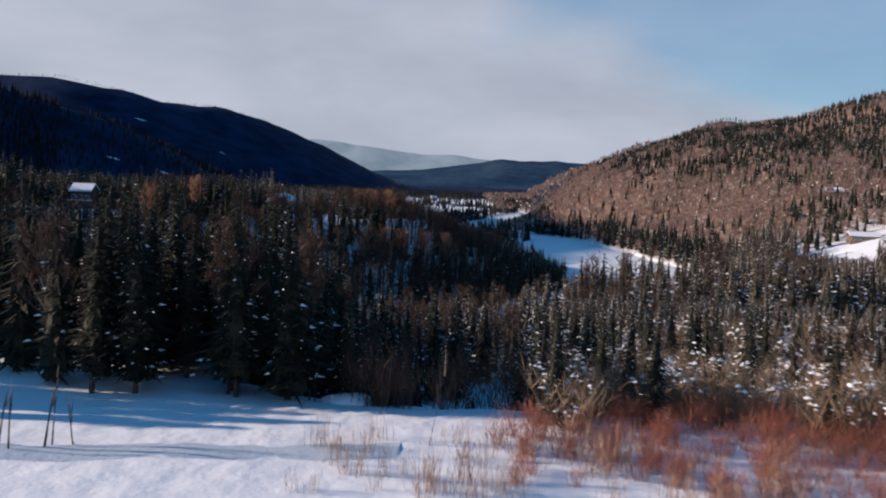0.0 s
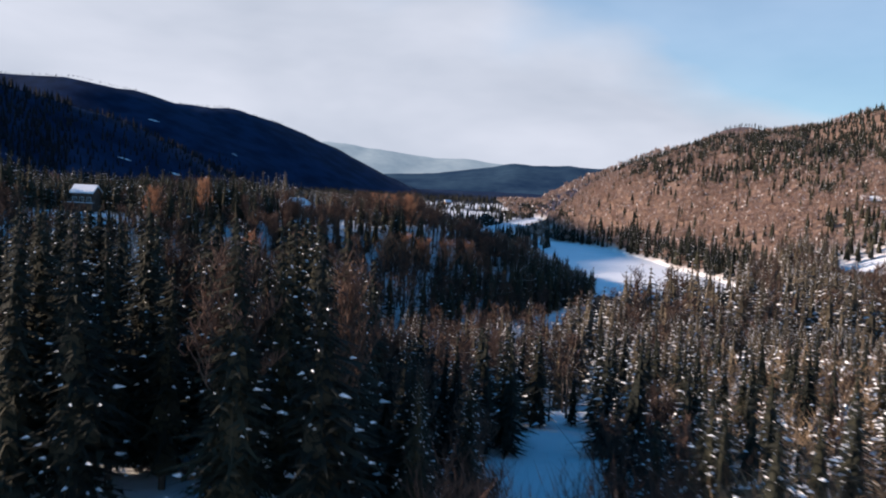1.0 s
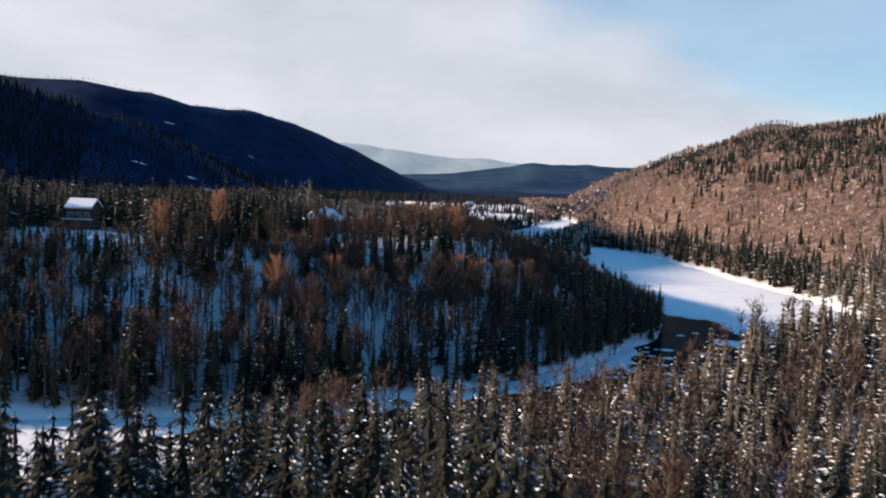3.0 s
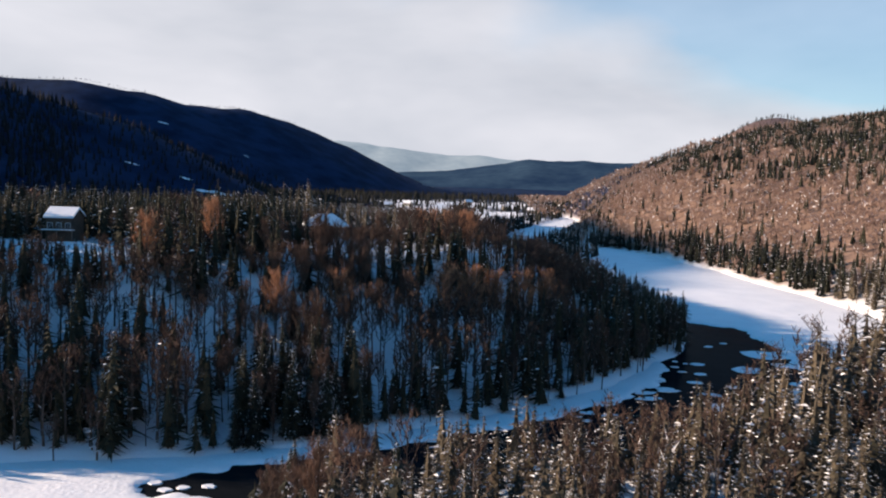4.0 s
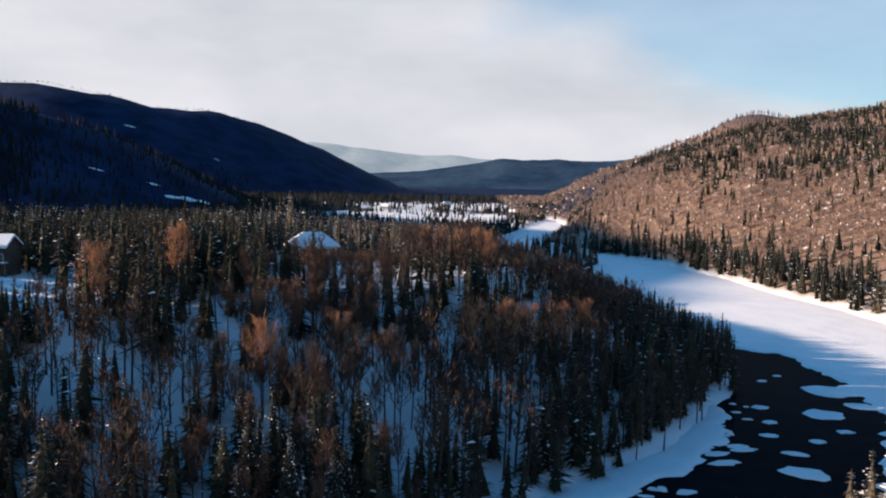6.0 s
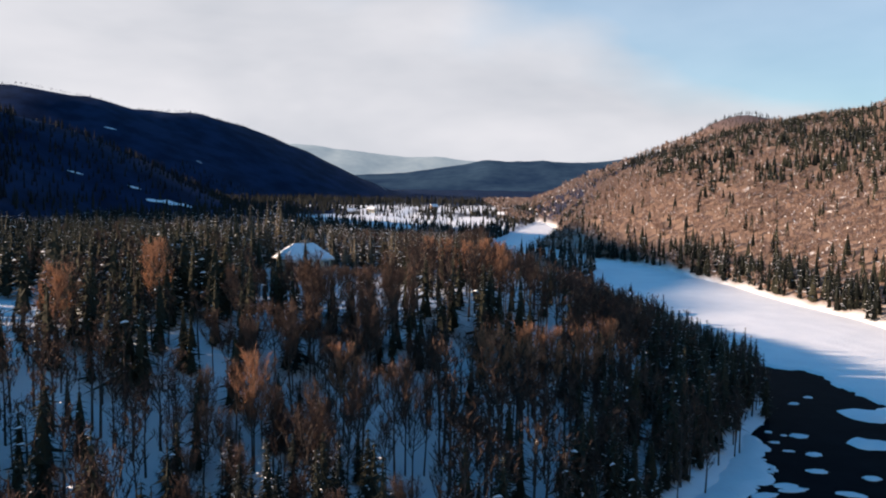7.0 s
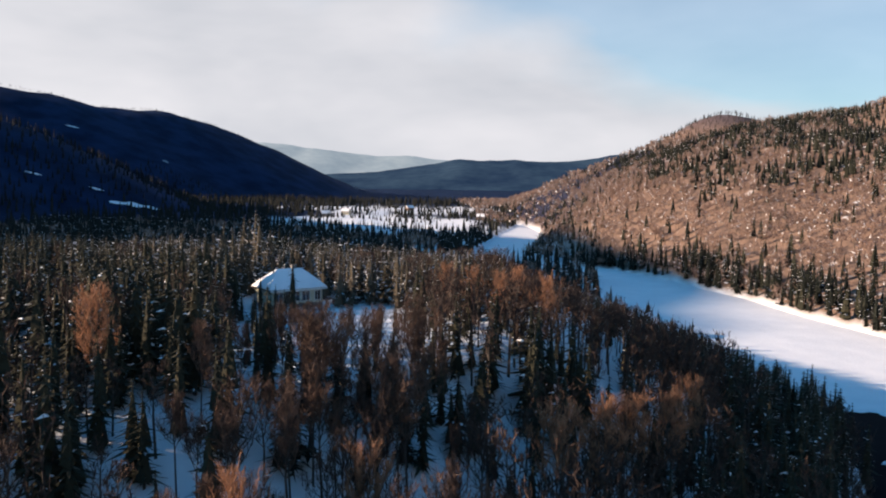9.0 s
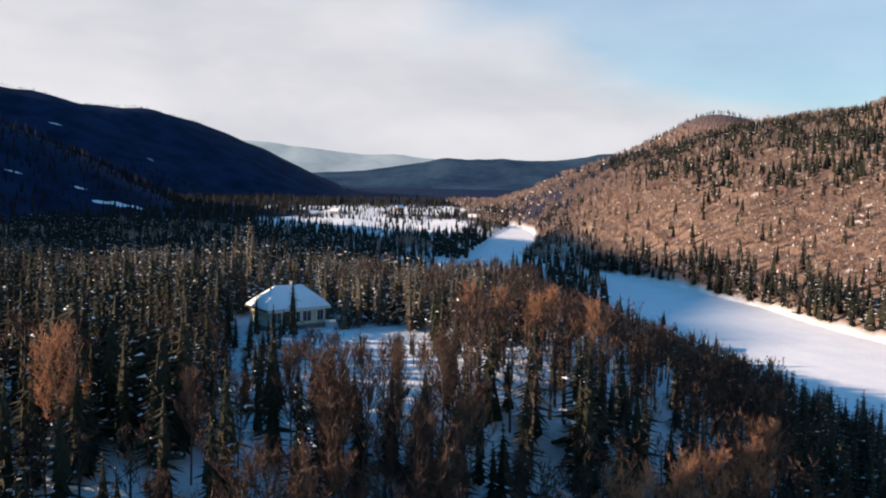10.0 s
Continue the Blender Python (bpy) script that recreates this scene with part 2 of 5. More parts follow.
def river_gap(x, y):
    """Metres from the river's edge (below zero: on the river), and the side: -1 left of its course, 1 right."""
    best = np.full_like(x, 1e9)
    side = np.ones_like(x)
    for (ax, ay, aw), (bx, by, bw) in zip(RIVER[:-1], RIVER[1:]):
        dx, dy = bx - ax, by - ay
        t = np.clip(((x - ax) * dx + (y - ay) * dy) / (dx * dx + dy * dy), 0, 1)
        px, py = ax + t * dx, ay + t * dy
        d = np.hypot(x - px, y - py) - (aw + t * (bw - aw))
        s = np.where(dx * (y - ay) - dy * (x - ax) > 0, -1.0, 1.0)
        near = d < best
        best, side = np.where(near, d, best), np.where(near, s, side)
    return best + 0.8 * waves(x, y, 22, 3, 2), side


# crests of the mountains on the left: x, y, height
REAR = ((-1500, 1350, 250), (-1150, 1450, 220), (-826, 1500, 188), (-726, 1500, 191), (-644, 1540, 180), (-584, 1600, 160), (-497, 1700, 160),
        (-432, 1800, 147), (-352, 1950, 107), (-273, 2150, 60), (-200, 2300, 26), (-118, 2500, -14))
# the first three points are an unseen ridge, added to shade the valley
FRONT = ((-1000, 350, 326), (-1000, 430, 340), (-1000, 590, 344), (-780, 640, 232), (-630, 775, 162), (-494, 900, 111), (-445, 930, 96), (-410, 1000, 70), (-372, 1100, 38), (-315, 1180, 12))


def crest(x, y, line, slope, soft):
    out = np.full_like(x, -1e3)
    for (ax, ay, ah), (bx, by, bh) in zip(line[:-1], line[1:]):
        dx, dy = bx - ax, by - ay
        t = np.clip(((x - ax) * dx + (y - ay) * dy) / (dx * dx + dy * dy), 0, 1)
        d = np.hypot(x - ax - t * dx, y - ay - t * dy)
        out = np.maximum(out, ah + t * (bh - ah) - slope * (np.sqrt(d * d + soft * soft) - soft))
    return out


def land(x, y):
    """Height of the ground."""
    x, y = np.asarray(x, float), np.asarray(y, float)
    d, side = river_gap(x, y)
    dl = np.maximum(d, 0)
    # bench with the house, north-west of the bend
    low = smooth(-70, -30, x)
    east = smooth(-8, 12, x)
    keep = 1 - (0.45 + 0.1 * low) * smooth(220 - 34 * east, 295 - 37 * east, y) - 0.42 * smooth(285, 420 - 45 * low, y)
    bench = 0.8 + 18.6 * smooth(1, 46, dl) * keep + np.clip(-45 - x, 0, 120) * 0.035 * keep
    # wooded knoll west of the bench, unseen, added to shade the lower slope
    bench = bench + 2.0 * smooth(-96, -116, x) * smooth(97, 112, y) * smooth(152, 138, y)
    # terrace where the flight begins, south of the bend
    bluff = smooth(3, 14, x)
    south = 1.0 + (3.2 + 2.4 * smooth(25, 45, x)) * smooth(0, 15, dl) + 8.5 * smooth(10, 95, dl) + 8.5 * (smooth(-9, -20, y) * bluff + smooth(26, -17, y) * (1 - bluff))
    # wooded hill east of the river
    cap = np.interp(y, (200, 480, 600, 700, 820, 1000, 1300, 1600), (95, 99, 102, 105, 95, 74, 22, 3))
    steep = np.interp(y, (240, 340, 520, 640, 780, 1000), (0.36, 0.45, 0.66, 0.95, 0.95, 0.62))
    bank = np.interp(y, (400, 445, 490, 530, 600, 680), (83, 73, 60, 55, 66, 78))
    dh = np.where((y > 425) & (y < 800), np.minimum(dl, np.maximum(x - bank, 0) + 0.04 * dl), dl)
    hill = 0.8 + cap * (1 - np.exp(-steep * dh / np.maximum(cap, 1)))
    hill = hill + np.clip(0.28 * (x - 284), -8, 22) * smooth(190, 245, x) * smooth(90, 150, dl) * smooth(400, 500, y) * smooth(690, 600, y)
    w = smooth(135, 255, y + 0.12 * (x - 100))
    z = np.where(side < 0, bench, south * (1 - w) + hill * w)
    z = z + 0.25 * waves(x, y, 14, 5, 3) * smooth(2, 14, dl) + 1.2 * waves(x, y, 60, 8, 3) * smooth(20, 70, dl)
    z = z + 3.5 * waves(x, y, 150, 12, 4) * smooth(60, 160, dl) * smooth(250, 420, y) * np.where(side > 0, 1, 0.25)
    up = smooth(880, 1040, y)
    floor = 4 + 1.5 * waves(x, y, 200, 15, 3)
    z = z * (1 - up) + (np.maximum(floor, np.where(x > 60, 0.8 + cap * (1 - np.exp(-0.62 * np.maximum(x - np.interp(y, (900, 1300), (80, 115)), 0) / np.maximum(cap, 1))), 0))) * up
    # rounded summit at the end of the hill
    z = np.maximum(z, 128 - 0.75 * (np.sqrt((x - 372) ** 2 + ((y - 1130) * 0.75) ** 2 + 35 ** 2) - 35) + 2 * waves(x, y, 120, 44, 3))
    # flat terrace
    flat = smooth(-8, -24, y) * smooth(40, 25, x)
    z = z * (1 - flat) + (21.5 + 0.12 * waves(x, y, 9, 21, 3)) * flat
    # level yard round the house
    yard = smooth(26, 12, np.hypot((x + 34) / 1.15, y - 190))
    z = z * (1 - yard) + (19.2 + 0.1 * waves(x, y, 8, 31, 2)) * yard
    # mountains on the left
    rough = 5 * waves(x, y, 420, 41, 4)
    fade = smooth(-120, -330, x)
    m = np.maximum(crest(x, y, REAR, 0.50, 30), crest(x, y, FRONT, 0.52, 40))
    z = np.maximum(z, (m + rough * fade) - 2)
    # bed of the river
    return np.where(d < 0, np.maximum(-1.6, 0.5 + d * 0.55), z * smooth(-1, 3.5, d) + 0.5 * (1 - smooth(-1, 3.5, d)))


def spread(lo, hi, step, far_lo, far_hi, grow=1.055):
    """Grid lines: even between lo and hi, wider and wider outside."""
    mid = list(np.arange(lo, hi + step / 2, step))
    up, s = [hi], step
    while up[-1] < far_hi:
        s *= grow
        up.append(up[-1] + s)
    down, s = [lo], step
    while down[-1] > far_lo:
        s *= grow
        down.append(down[-1] - s)
    return np.array(down[:0:-1] + mid + up[1:])


def mesh_object(name, co, faces, mats, index=None, parent=None, smooth_faces=False):
    """One mesh from arrays: co (n, 3), faces (m, k) of equal corners."""
    co, faces = np.asarray(co, np.float32), np.asarray(faces, np.int32)
    me = bpy.data.meshes.new(name)
    me.vertices.add(len(co))
    me.vertices.foreach_set("co", co.ravel())
    me.loops.add(faces.size)
    me.loops.foreach_set("vertex_index", faces.ravel())
    me.polygons.add(len(faces))
    me.polygons.foreach_set("loop_start", np.arange(0, faces.size, faces.shape[1], dtype=np.int32))
    if index is not None:
        me.polygons.foreach_set("material_index", np.asarray(index, np.int32))
    for m in mats:
        me.materials.append(m)
    me.polygons.foreach_set("use_smooth", np.full(len(faces), smooth_faces))
    me.update(calc_edges=True)
    ob = new(name, me)
    if parent:
        ob.parent = parent
    return ob


def grid_faces(nx, ny):
    i = np.arange(nx * ny).reshape(ny, nx)
    return np.stack([i[:-1, :-1], i[:-1, 1:], i[1:, 1:], i[1:, :-1]], -1).reshape(-1, 4)


gx, gy = spread(-110, 200, 2.7, -2600, 2600), spread(-60, 310, 2.7, -600, 4950)
X, Y = np.meshgrid(gx, gy)
Z = land(X, Y)
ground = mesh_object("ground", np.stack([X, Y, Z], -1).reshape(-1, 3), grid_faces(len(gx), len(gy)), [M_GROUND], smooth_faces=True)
tagged(ground, "snow-covered valley floor with wooded slopes and mountains", "ground", kind="structure")


def far_field(x, y):
    """1 on the open snowy fields up the valley."""
    u = 0.5 * waves(x, y, 120, 51, 3) + 0.9 * waves(x, y, 55, 52, 2)
    a = 1 - np.hypot((x + 45) / 95, (y - 770) / 175) + 0.25 * u
    b = 1 - np.hypot((x + 20) / 130, (y - 1060) / 110) + 0.35 * u
    return np.maximum(smooth(0.0, 0.12, a), smooth(0.0, 0.12, b))


def strip(x, y, ax, ay, bx, by, wide):
    """1 along a line, falling to 0 past its half width."""
    dx, dy = bx - ax, by - ay
    t = np.clip(((x - ax) * dx + (y - ay) * dy) / (dx * dx + dy * dy), 0, 1)
    return smooth(wide, wide * 0.75, np.hypot(x - ax - t * dx, y - ay - t * dy))


PATCHES = ((-288, 834, -252, 868, 3.6), (-308, 842, -298, 849, 1.6), (-352, 813, -340, 819, 1.3), (-556, 1414, -538, 1418, 2.2))


def slope_snow(x, y):
    """1 on the bare snowy strips on the dark mountain."""
    return np.max([strip(x, y, *p) for p in PATCHES], axis=0)


def clear(x, y):
    """1 where no tree stands: terrace, yard, fields, lawns, buildings."""
    c = smooth(-19.5, -21.5, y + 0.10 * np.maximum(0, x - 12) - 1.0 * smooth(1, -5, x) + 1.2 * np.sin(x * 0.4)) * smooth(50, 40, x)
    c = np.maximum(c, np.maximum(far_field(x, y), slope_snow(x, y)))
    for ax, ay, bx, by in ((12.0, -2, 16.3, 12), (16.3, 12, 20, 24), (20, 24, 21, 28)):
        c = np.maximum(c, strip(x, y, ax, ay, bx, by, 2.6))
    c = np.maximum(c, smooth(1.0, 0.8, np.hypot((x + 38.5) / 9.5, (y - 196) / 9.5)))
    c = np.maximum(c, smooth(1.0, 0.8, np.hypot((x + 34) / 6, (y - 187) / 5)))
    c = np.maximum(c, smooth(1.0, 0.8, np.hypot((x + 26 - 0.16 * (y - 184)) / 7.5, (y - 185) / 11)))
    c = np.maximum(c, 0.4 * smooth(1.0, 0.7, np.hypot((x + 24) / 8, (y - 156) / 8)))
    c = np.maximum(c, smooth(1.0, 0.8, np.hypot((x + 75) / 13, (y - 146) / 9)))
    c = np.maximum(c, 0.75 * smooth(1.0, 0.7, np.hypot((x + 66) / 14, (y - 141) / 9)))
    c = np.maximum(c, smooth(1.0, 0.8, np.hypot((x - 143) / 18, (y - 229 - 0.3 * (x - 143)) / 11)))
    return c


GD, GS = river_gap(X, Y)
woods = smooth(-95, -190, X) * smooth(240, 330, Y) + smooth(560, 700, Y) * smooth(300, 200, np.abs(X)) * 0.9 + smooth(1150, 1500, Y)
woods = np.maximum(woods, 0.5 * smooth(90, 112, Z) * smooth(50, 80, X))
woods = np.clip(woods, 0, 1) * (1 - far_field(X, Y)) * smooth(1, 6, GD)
hillside = np.where((GS > 0) | (Y > 860), 1.0, 0.0) * smooth(0.5, 3, GD) * smooth(220, 290, Y) * smooth(40, 75, X) * (1 - clear(X, Y))
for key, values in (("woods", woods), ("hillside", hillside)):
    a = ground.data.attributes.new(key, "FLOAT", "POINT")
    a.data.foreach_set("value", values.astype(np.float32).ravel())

# ---------- river: water with a sheet of snowy ice on it ----------
OPEN = np.array([(47, 213, 4), (52, 200, 10), (52, 184, 10), (48, 164, 12), (42, 146, 11), (31, 127, 10.2), (13.5, 111, 9.6), (-8, 97.5, 7.6), (-25, 89.5, 5.5), (-33.5, 87, 3)], float)


def ice_height(x, y):
    best = np.full_like(x, 1e9)
    for (ax, ay, aw), (bx, by, bw) in zip(OPEN[:-1], OPEN[1:]):
        dx, dy = bx - ax, by - ay
        t = np.clip(((x - ax) * dx + (y - ay) * dy) / (dx * dx + dy * dy), 0, 1)
        best = np.minimum(best, np.hypot(x - ax - t * dx, y - ay - t * dy) - (aw + t * (bw - aw)))
    edge = best + 1.3 * waves(x, y, 17, 61, 4) + 1.1 * waves(x, y, 7, 62, 2)
    z = smooth(-0.6, 0.6, edge)
    return -0.45 + 0.62 * z + 0.03 * waves(x, y, 6, 71, 3)


ix, iy = spread(-40, 112, 0.8, -270, 140, 1.12), spread(84, 226, 0.8, 10, 1000, 1.05)
IX, IY = np.meshgrid(ix, iy)
ID, _ = river_gap(IX, IY)
faces = grid_faces(len(ix), len(iy))
faces = faces[(ID.ravel()[faces] < 2.5).any(1)]
used, faces = np.unique(faces, return_inverse=True)
co = np.stack([IX, IY, ice_height(IX, IY)], -1).reshape(-1, 3)[used]
river_ice = mesh_object("river_ice", co, faces.reshape(-1, 4), [M_SNOW], smooth_faces=True)
tagged(river_ice, "snow-covered ice sheet on the frozen river with broken floes", "ice", kind="structure")
water = mesh_object("water", [(-270, 0, -0.15), (150, 0, -0.15), (150, 1000, -0.15), (-270, 1000, -0.15)], [(0, 1, 2, 3)], [M_WATER])
tagged(water, "dark open water of the river at the bend", "water", kind="structure")


# floes adrift on the open water: x, y, half length, half depth
FLOES = [(57.4, 174.7, 4.6, 4.2), (65.4, 173.4, 4.2, 3.4), (49.9, 159.4, 3.2, 2.9), (58.8, 164.7, 2.6, 2.0), (36, 131.4, 2.8, 2.5), (41.3, 162.9, 1.4, 1.1),
         (43, 145, 1.2, 0.9), (37.7, 139.2, 1.7, 0.9), (37.3, 147.4, 1.5, 0.8), (27, 134.9, 2.4, 1.0), (26.8, 138.5, 1.9, 0.9), (49.2, 150, 1.3, 0.9),
         (31.3, 140.5, 1.9, 0.8), (39.8, 154.4, 1.1, 0.9), (30.9, 142, 1.6, 0.8), (48.2, 181.6, 1.0, 0.7), (52.5, 186, 0.8, 0.6), (19, 124, 1.3, 0.8)]
fr = np.random.default_rng(381)
for _ in range(26):
    t = fr.random()
    FLOES.append((38.5 - 26 * t + fr.uniform(-1, 3), 165 - 42 * t + fr.uniform(-3, 2), fr.uniform(0.4, 1.1), fr.uniform(0.3, 0.7)))
for x_, y_ in ((-35, 88.6), (-31.5, 87.6), (-29, 88.3), (-33.2, 86.7)):
    FLOES.append((x_, y_, 0.8, 0.6))


def ice_floe(x, y, rx, ry, seed):
    """A flat plate of ice with an uneven rim, a bevelled edge and snow on its top."""
    r = np.random.default_rng(seed)
    n = 14
    bm = bmesh.new()
    wob = [1 + 0.22 * math.sin(2 * q + r.uniform(0, 6)) * r.random() + r.uniform(-0.12, 0.12) for q in np.linspace(0, 6.28, n, endpoint=False)]
    rings = []
    for scale, z in ((0.96, -0.14), (1.0, -0.02), (0.98, 0.06), (0.86, 0.13)):
        rings.append([bm.verts.new((rx * scale * wob[i] * math.cos(6.2832 * i / n), ry * scale * wob[i] * math.sin(6.2832 * i / n), z + 0.01 * r.random())) for i in range(n)])
    for a, b in zip(rings[:-1], rings[1:]):
        for i in range(n):
            bm.faces.new((a[i], a[(i + 1) % n], b[(i + 1) % n], b[i]))
    bm.faces.new(rings[-1])
    bm.faces.new(rings[0][::-1])
    bmesh.ops.recalc_face_normals(bm, faces=bm.faces)
    me = bpy.data.meshes.new("ice_floe")
    bm.to_mesh(me)
    bm.free()
    me.materials.append(M_SNOW)
    ob = new("ice_floe", me)
    ob.matrix_basis = pose(x, y, -0.15, 0, 0, r.uniform(-20, 20))
    tagged(ob, "broad snow-covered ice plate adrift on dark water" if rx > 2 else "small snow-covered ice floe adrift on dark water", "ice floe", "floes on the open river")


for i, (x_, y_, rx_, ry_) in enumerate(FLOES):
    ice_floe(x_, y_, rx_, ry_, 390 + i)


# ---------- snowy clearings on the dark mountain ----------
def drape(x, y):
    """Height of the ground's mesh."""
    i, j = np.clip(np.searchsorted(gx, x) - 1, 0, len(gx) - 2), np.clip(np.searchsorted(gy, y) - 1, 0, len(gy) - 2)
    u, v = (x - gx[i]) / (gx[i + 1] - gx[i]), (y - gy[j]) / (gy[j + 1] - gy[j])
    return (Z[j, i] * (1 - u) + Z[j, i + 1] * u) * (1 - v) + (Z[j + 1, i] * (1 - u) + Z[j + 1, i + 1] * u) * v


for k, (ax, ay, bx, by, wide) in enumerate(PATCHES):
    u, v = np.meshgrid(np.linspace(0, 1, 15), np.linspace(-1, 1, 5))
    wide_at = wide * (0.35 + 0.6 * np.sin(np.pi * np.clip(u, 0.05, 0.95))) * (1 + 0.4 * np.sin(u * 17 + k))
    span = math.hypot(bx - ax, by - ay)
    px, py = ax + (bx - ax) * u - (by - ay) / span * v * wide_at, ay + (by - ay) * u + (bx - ax) / span * v * wide_at
    field = mesh_object("snow_clearing", np.stack([px, py, drape(px, py) + 0.5], -1).reshape(-1, 3), grid_faces(15, 5), [M_SNOW], smooth_faces=True)
    tagged(field, "snowy clearing on the dark forested mountain", "clearing", kind="structure")


# ---------- ploughed lane on the terrace ----------
lx, ly = np.meshgrid(np.arange(-70, 15, 1.5), np.array([-0.85, -0.55, 0, 0.55, 0.85]))
lz = drape(lx, 0.15 * lx - 27.6 + ly) + 0.05 * smooth(0.9, 0.5, np.abs(ly)) + 0.02 * waves(lx, ly, 5, 75, 2) - 0.03 * (np.abs(np.abs(ly) - 0.55) < 0.1)
lane = mesh_object("road", np.stack([lx, 0.15 * lx - 27.6 + ly, lz], -1).reshape(-1, 3), grid_faces(lx.shape[1], 5), [M_ROAD], smooth_faces=True)
tagged(lane, "narrow ploughed lane of packed bluish snow", "road", kind="structure")


# ---------- ranges at the end of the valley ----------
def far_range(name, line, y, depth, mat, label, seed):
    xs = np.arange(line[0][0], line[-1][0] + 1, 25.0)
    top = np.interp(xs, [p[0] for p in line], [p[1] for p in line]) + 4 * waves(xs, xs * 0, 300, seed, 4)
    rows = []
    for k in range(13):
        f = k / 12
        rise = 1 - (1 - f) ** 1.4
        rows.append(np.stack([xs, y - depth * (1 - f) + 40 * waves(xs, xs * 0 + k * 60, 400, seed + 1, 3) * (1 - f), -6 + (top + 6) * rise], -1))
    rows.append(np.stack([xs, np.full_like(xs, y + 120), top - 60], -1))
    ob = mesh_object(name, np.concatenate(rows), grid_faces(len(xs), 14), [mat], smooth_faces=True)
    return tagged(ob, label, "mountain", kind="structure")


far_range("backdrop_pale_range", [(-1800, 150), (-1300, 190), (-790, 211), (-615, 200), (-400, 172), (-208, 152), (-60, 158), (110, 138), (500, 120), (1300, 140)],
          4400, 500, M_FAR_PALE, "pale mountain range under the clouds, haze painted into its colour", 81)
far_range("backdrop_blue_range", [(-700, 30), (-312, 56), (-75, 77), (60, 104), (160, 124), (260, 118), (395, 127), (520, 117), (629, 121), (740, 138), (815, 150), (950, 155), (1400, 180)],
          3600, 700, M_FAR_BLUE, "forested mountain range closing the valley, blue haze painted into its colour", 85)


# ---------- trees ----------
def conifer_shape(seed, tiers, arms, detail, snow, base=0.08, width=0.17, fine=1.0, sprays=True):
    """A spruce of height 1: drooping boughs of narrow sprays in whorls, with clumps of snow on some. Returns points, triangles, kinds (0 needles, 1 snow, 2 bark)."""
    r = np.random.default_rng(seed)
    co, tri, kind = [], [], []

    def put(points, tris, k):
        o = len(co)
        co.extend(points)
        tri.extend([tuple(o + i for i in t) for t in tris])
        kind.extend([k] * len(tris))

    sides = 5 if detail > 1 else 3
    ring = [(math.cos(2 * math.pi * i / sides), math.sin(2 * math.pi * i / sides)) for i in range(sides)]
    put([(0.011 * a, 0.011 * b, -0.05) for a, b in ring] + [(0.003 * a, 0.003 * b, 0.93) for a, b in ring],
        [t for i in range(sides) for t in ((i, (i + 1) % sides, sides + i), ((i + 1) % sides, sides + (i + 1) % sides, sides + i))], 2)
    # dense core of the crown, ragged at its rims
    n = 8 if detail > 1 else 5
    cores = {2: ((base, 0.40, 0.42), (0.28, 0.62, 0.40), (0.50, 0.80, 0.36), (0.70, 0.93, 0.30)), 1: ((base, 0.58, 0.42), (0.42, 0.92, 0.42)), 0: ((base, 0.97, 0.5),)}[detail]
    for z0, z1, q in cores:
        rim = []
        for i in range(n):
            a, l = 2 * math.pi * (i + r.uniform(-0.3, 0.3)) / n, q * width * (1 - z0) ** 0.8 * r.uniform(0.55, 1.25)
            rim.append((l * math.cos(a), l * math.sin(a), z0 + r.uniform(-0.05, 0.03)))
        put(rim + [(0, 0, z1)], [(i, (i + 1) % n, n) for i in range(n)], 0)
    lean, drift = r.uniform(0, 6.28), r.uniform(0, 6.28)
    for k in range(tiers):
        f = (k + r.uniform(-0.3, 0.3)) / (tiers - 1)
        z = base + (0.96 - base) * np.clip(f, 0, 1) ** 0.92
        reach = width * (1 - z) ** 0.80 * r.uniform(0.74, 1.16) + 0.006
        if k == 0:
            reach *= 0.7
        turn = r.uniform(0, 6.28)
        for j in range(arms):
            a = turn + 2 * math.pi * (j + r.uniform(-0.35, 0.35)) / arms
            l = reach * (r.uniform(0.5, 1.22) if detail > 1 else r.uniform(0.68, 1.12)) * (1 + 0.16 * math.cos(a - lean))
            ca, sa = math.cos(a), math.sin(a)
            w = (0.30 * l + 0.004, 0.15 * l + 0.003, 0.055 * l + 0.0016)[detail]
            w *= fine
            drop = l * r.uniform(0.10, 0.62)
            roll = w * r.uniform(-0.9, 0.9)

            def along(s, off, up):
                """A point on the bough: s of its length out, off to its side."""
                return (s * l * ca - off * sa, s * l * sa + off * ca, z + 0.015 * (1 - s) - drop * s ** 0.85 + up)

            put([along(0.12, w, roll), along(0.12, -w, -roll), along(1, 0, 0)], [(0, 1, 2)], 0)
            if detail > 1:
                # side sprays hang from the bough
                for s0, sgn in ((r.uniform(0.25, 0.45), 1), (r.uniform(0.3, 0.55), -1), (r.uniform(0.55, 0.75), r.choice((-1, 1)))):
                    q = (1.05 - s0) * r.uniform(0.35, 0.6) * l
                    hang = -q * r.uniform(0.1, 0.5)
                    put([along(s0 - 0.05, 0, 0), along(s0 + 0.09, 0, 0.002), along(s0 + 0.45 * q / l, sgn * q, hang)], [(0, 1, 2)], 0)
            elif detail == 1 and sprays and (fine == 1 or j % 2):
                sgn, s0 = r.choice((-1, 1)), r.uniform(0.3, 0.5)
                put([along(s0 - 0.1 * fine, 0, 0), along(s0 + 0.14 * fine, 0, 0), along(s0 + 0.25, sgn * 0.42 * l, -0.12 * l)], [(0, 1, 2)], 0)
            laden_here = 2.4 if math.cos(a - drift + 9 * z) + 0.7 * math.cos(23 * z + drift) > 0.15 else 0.45
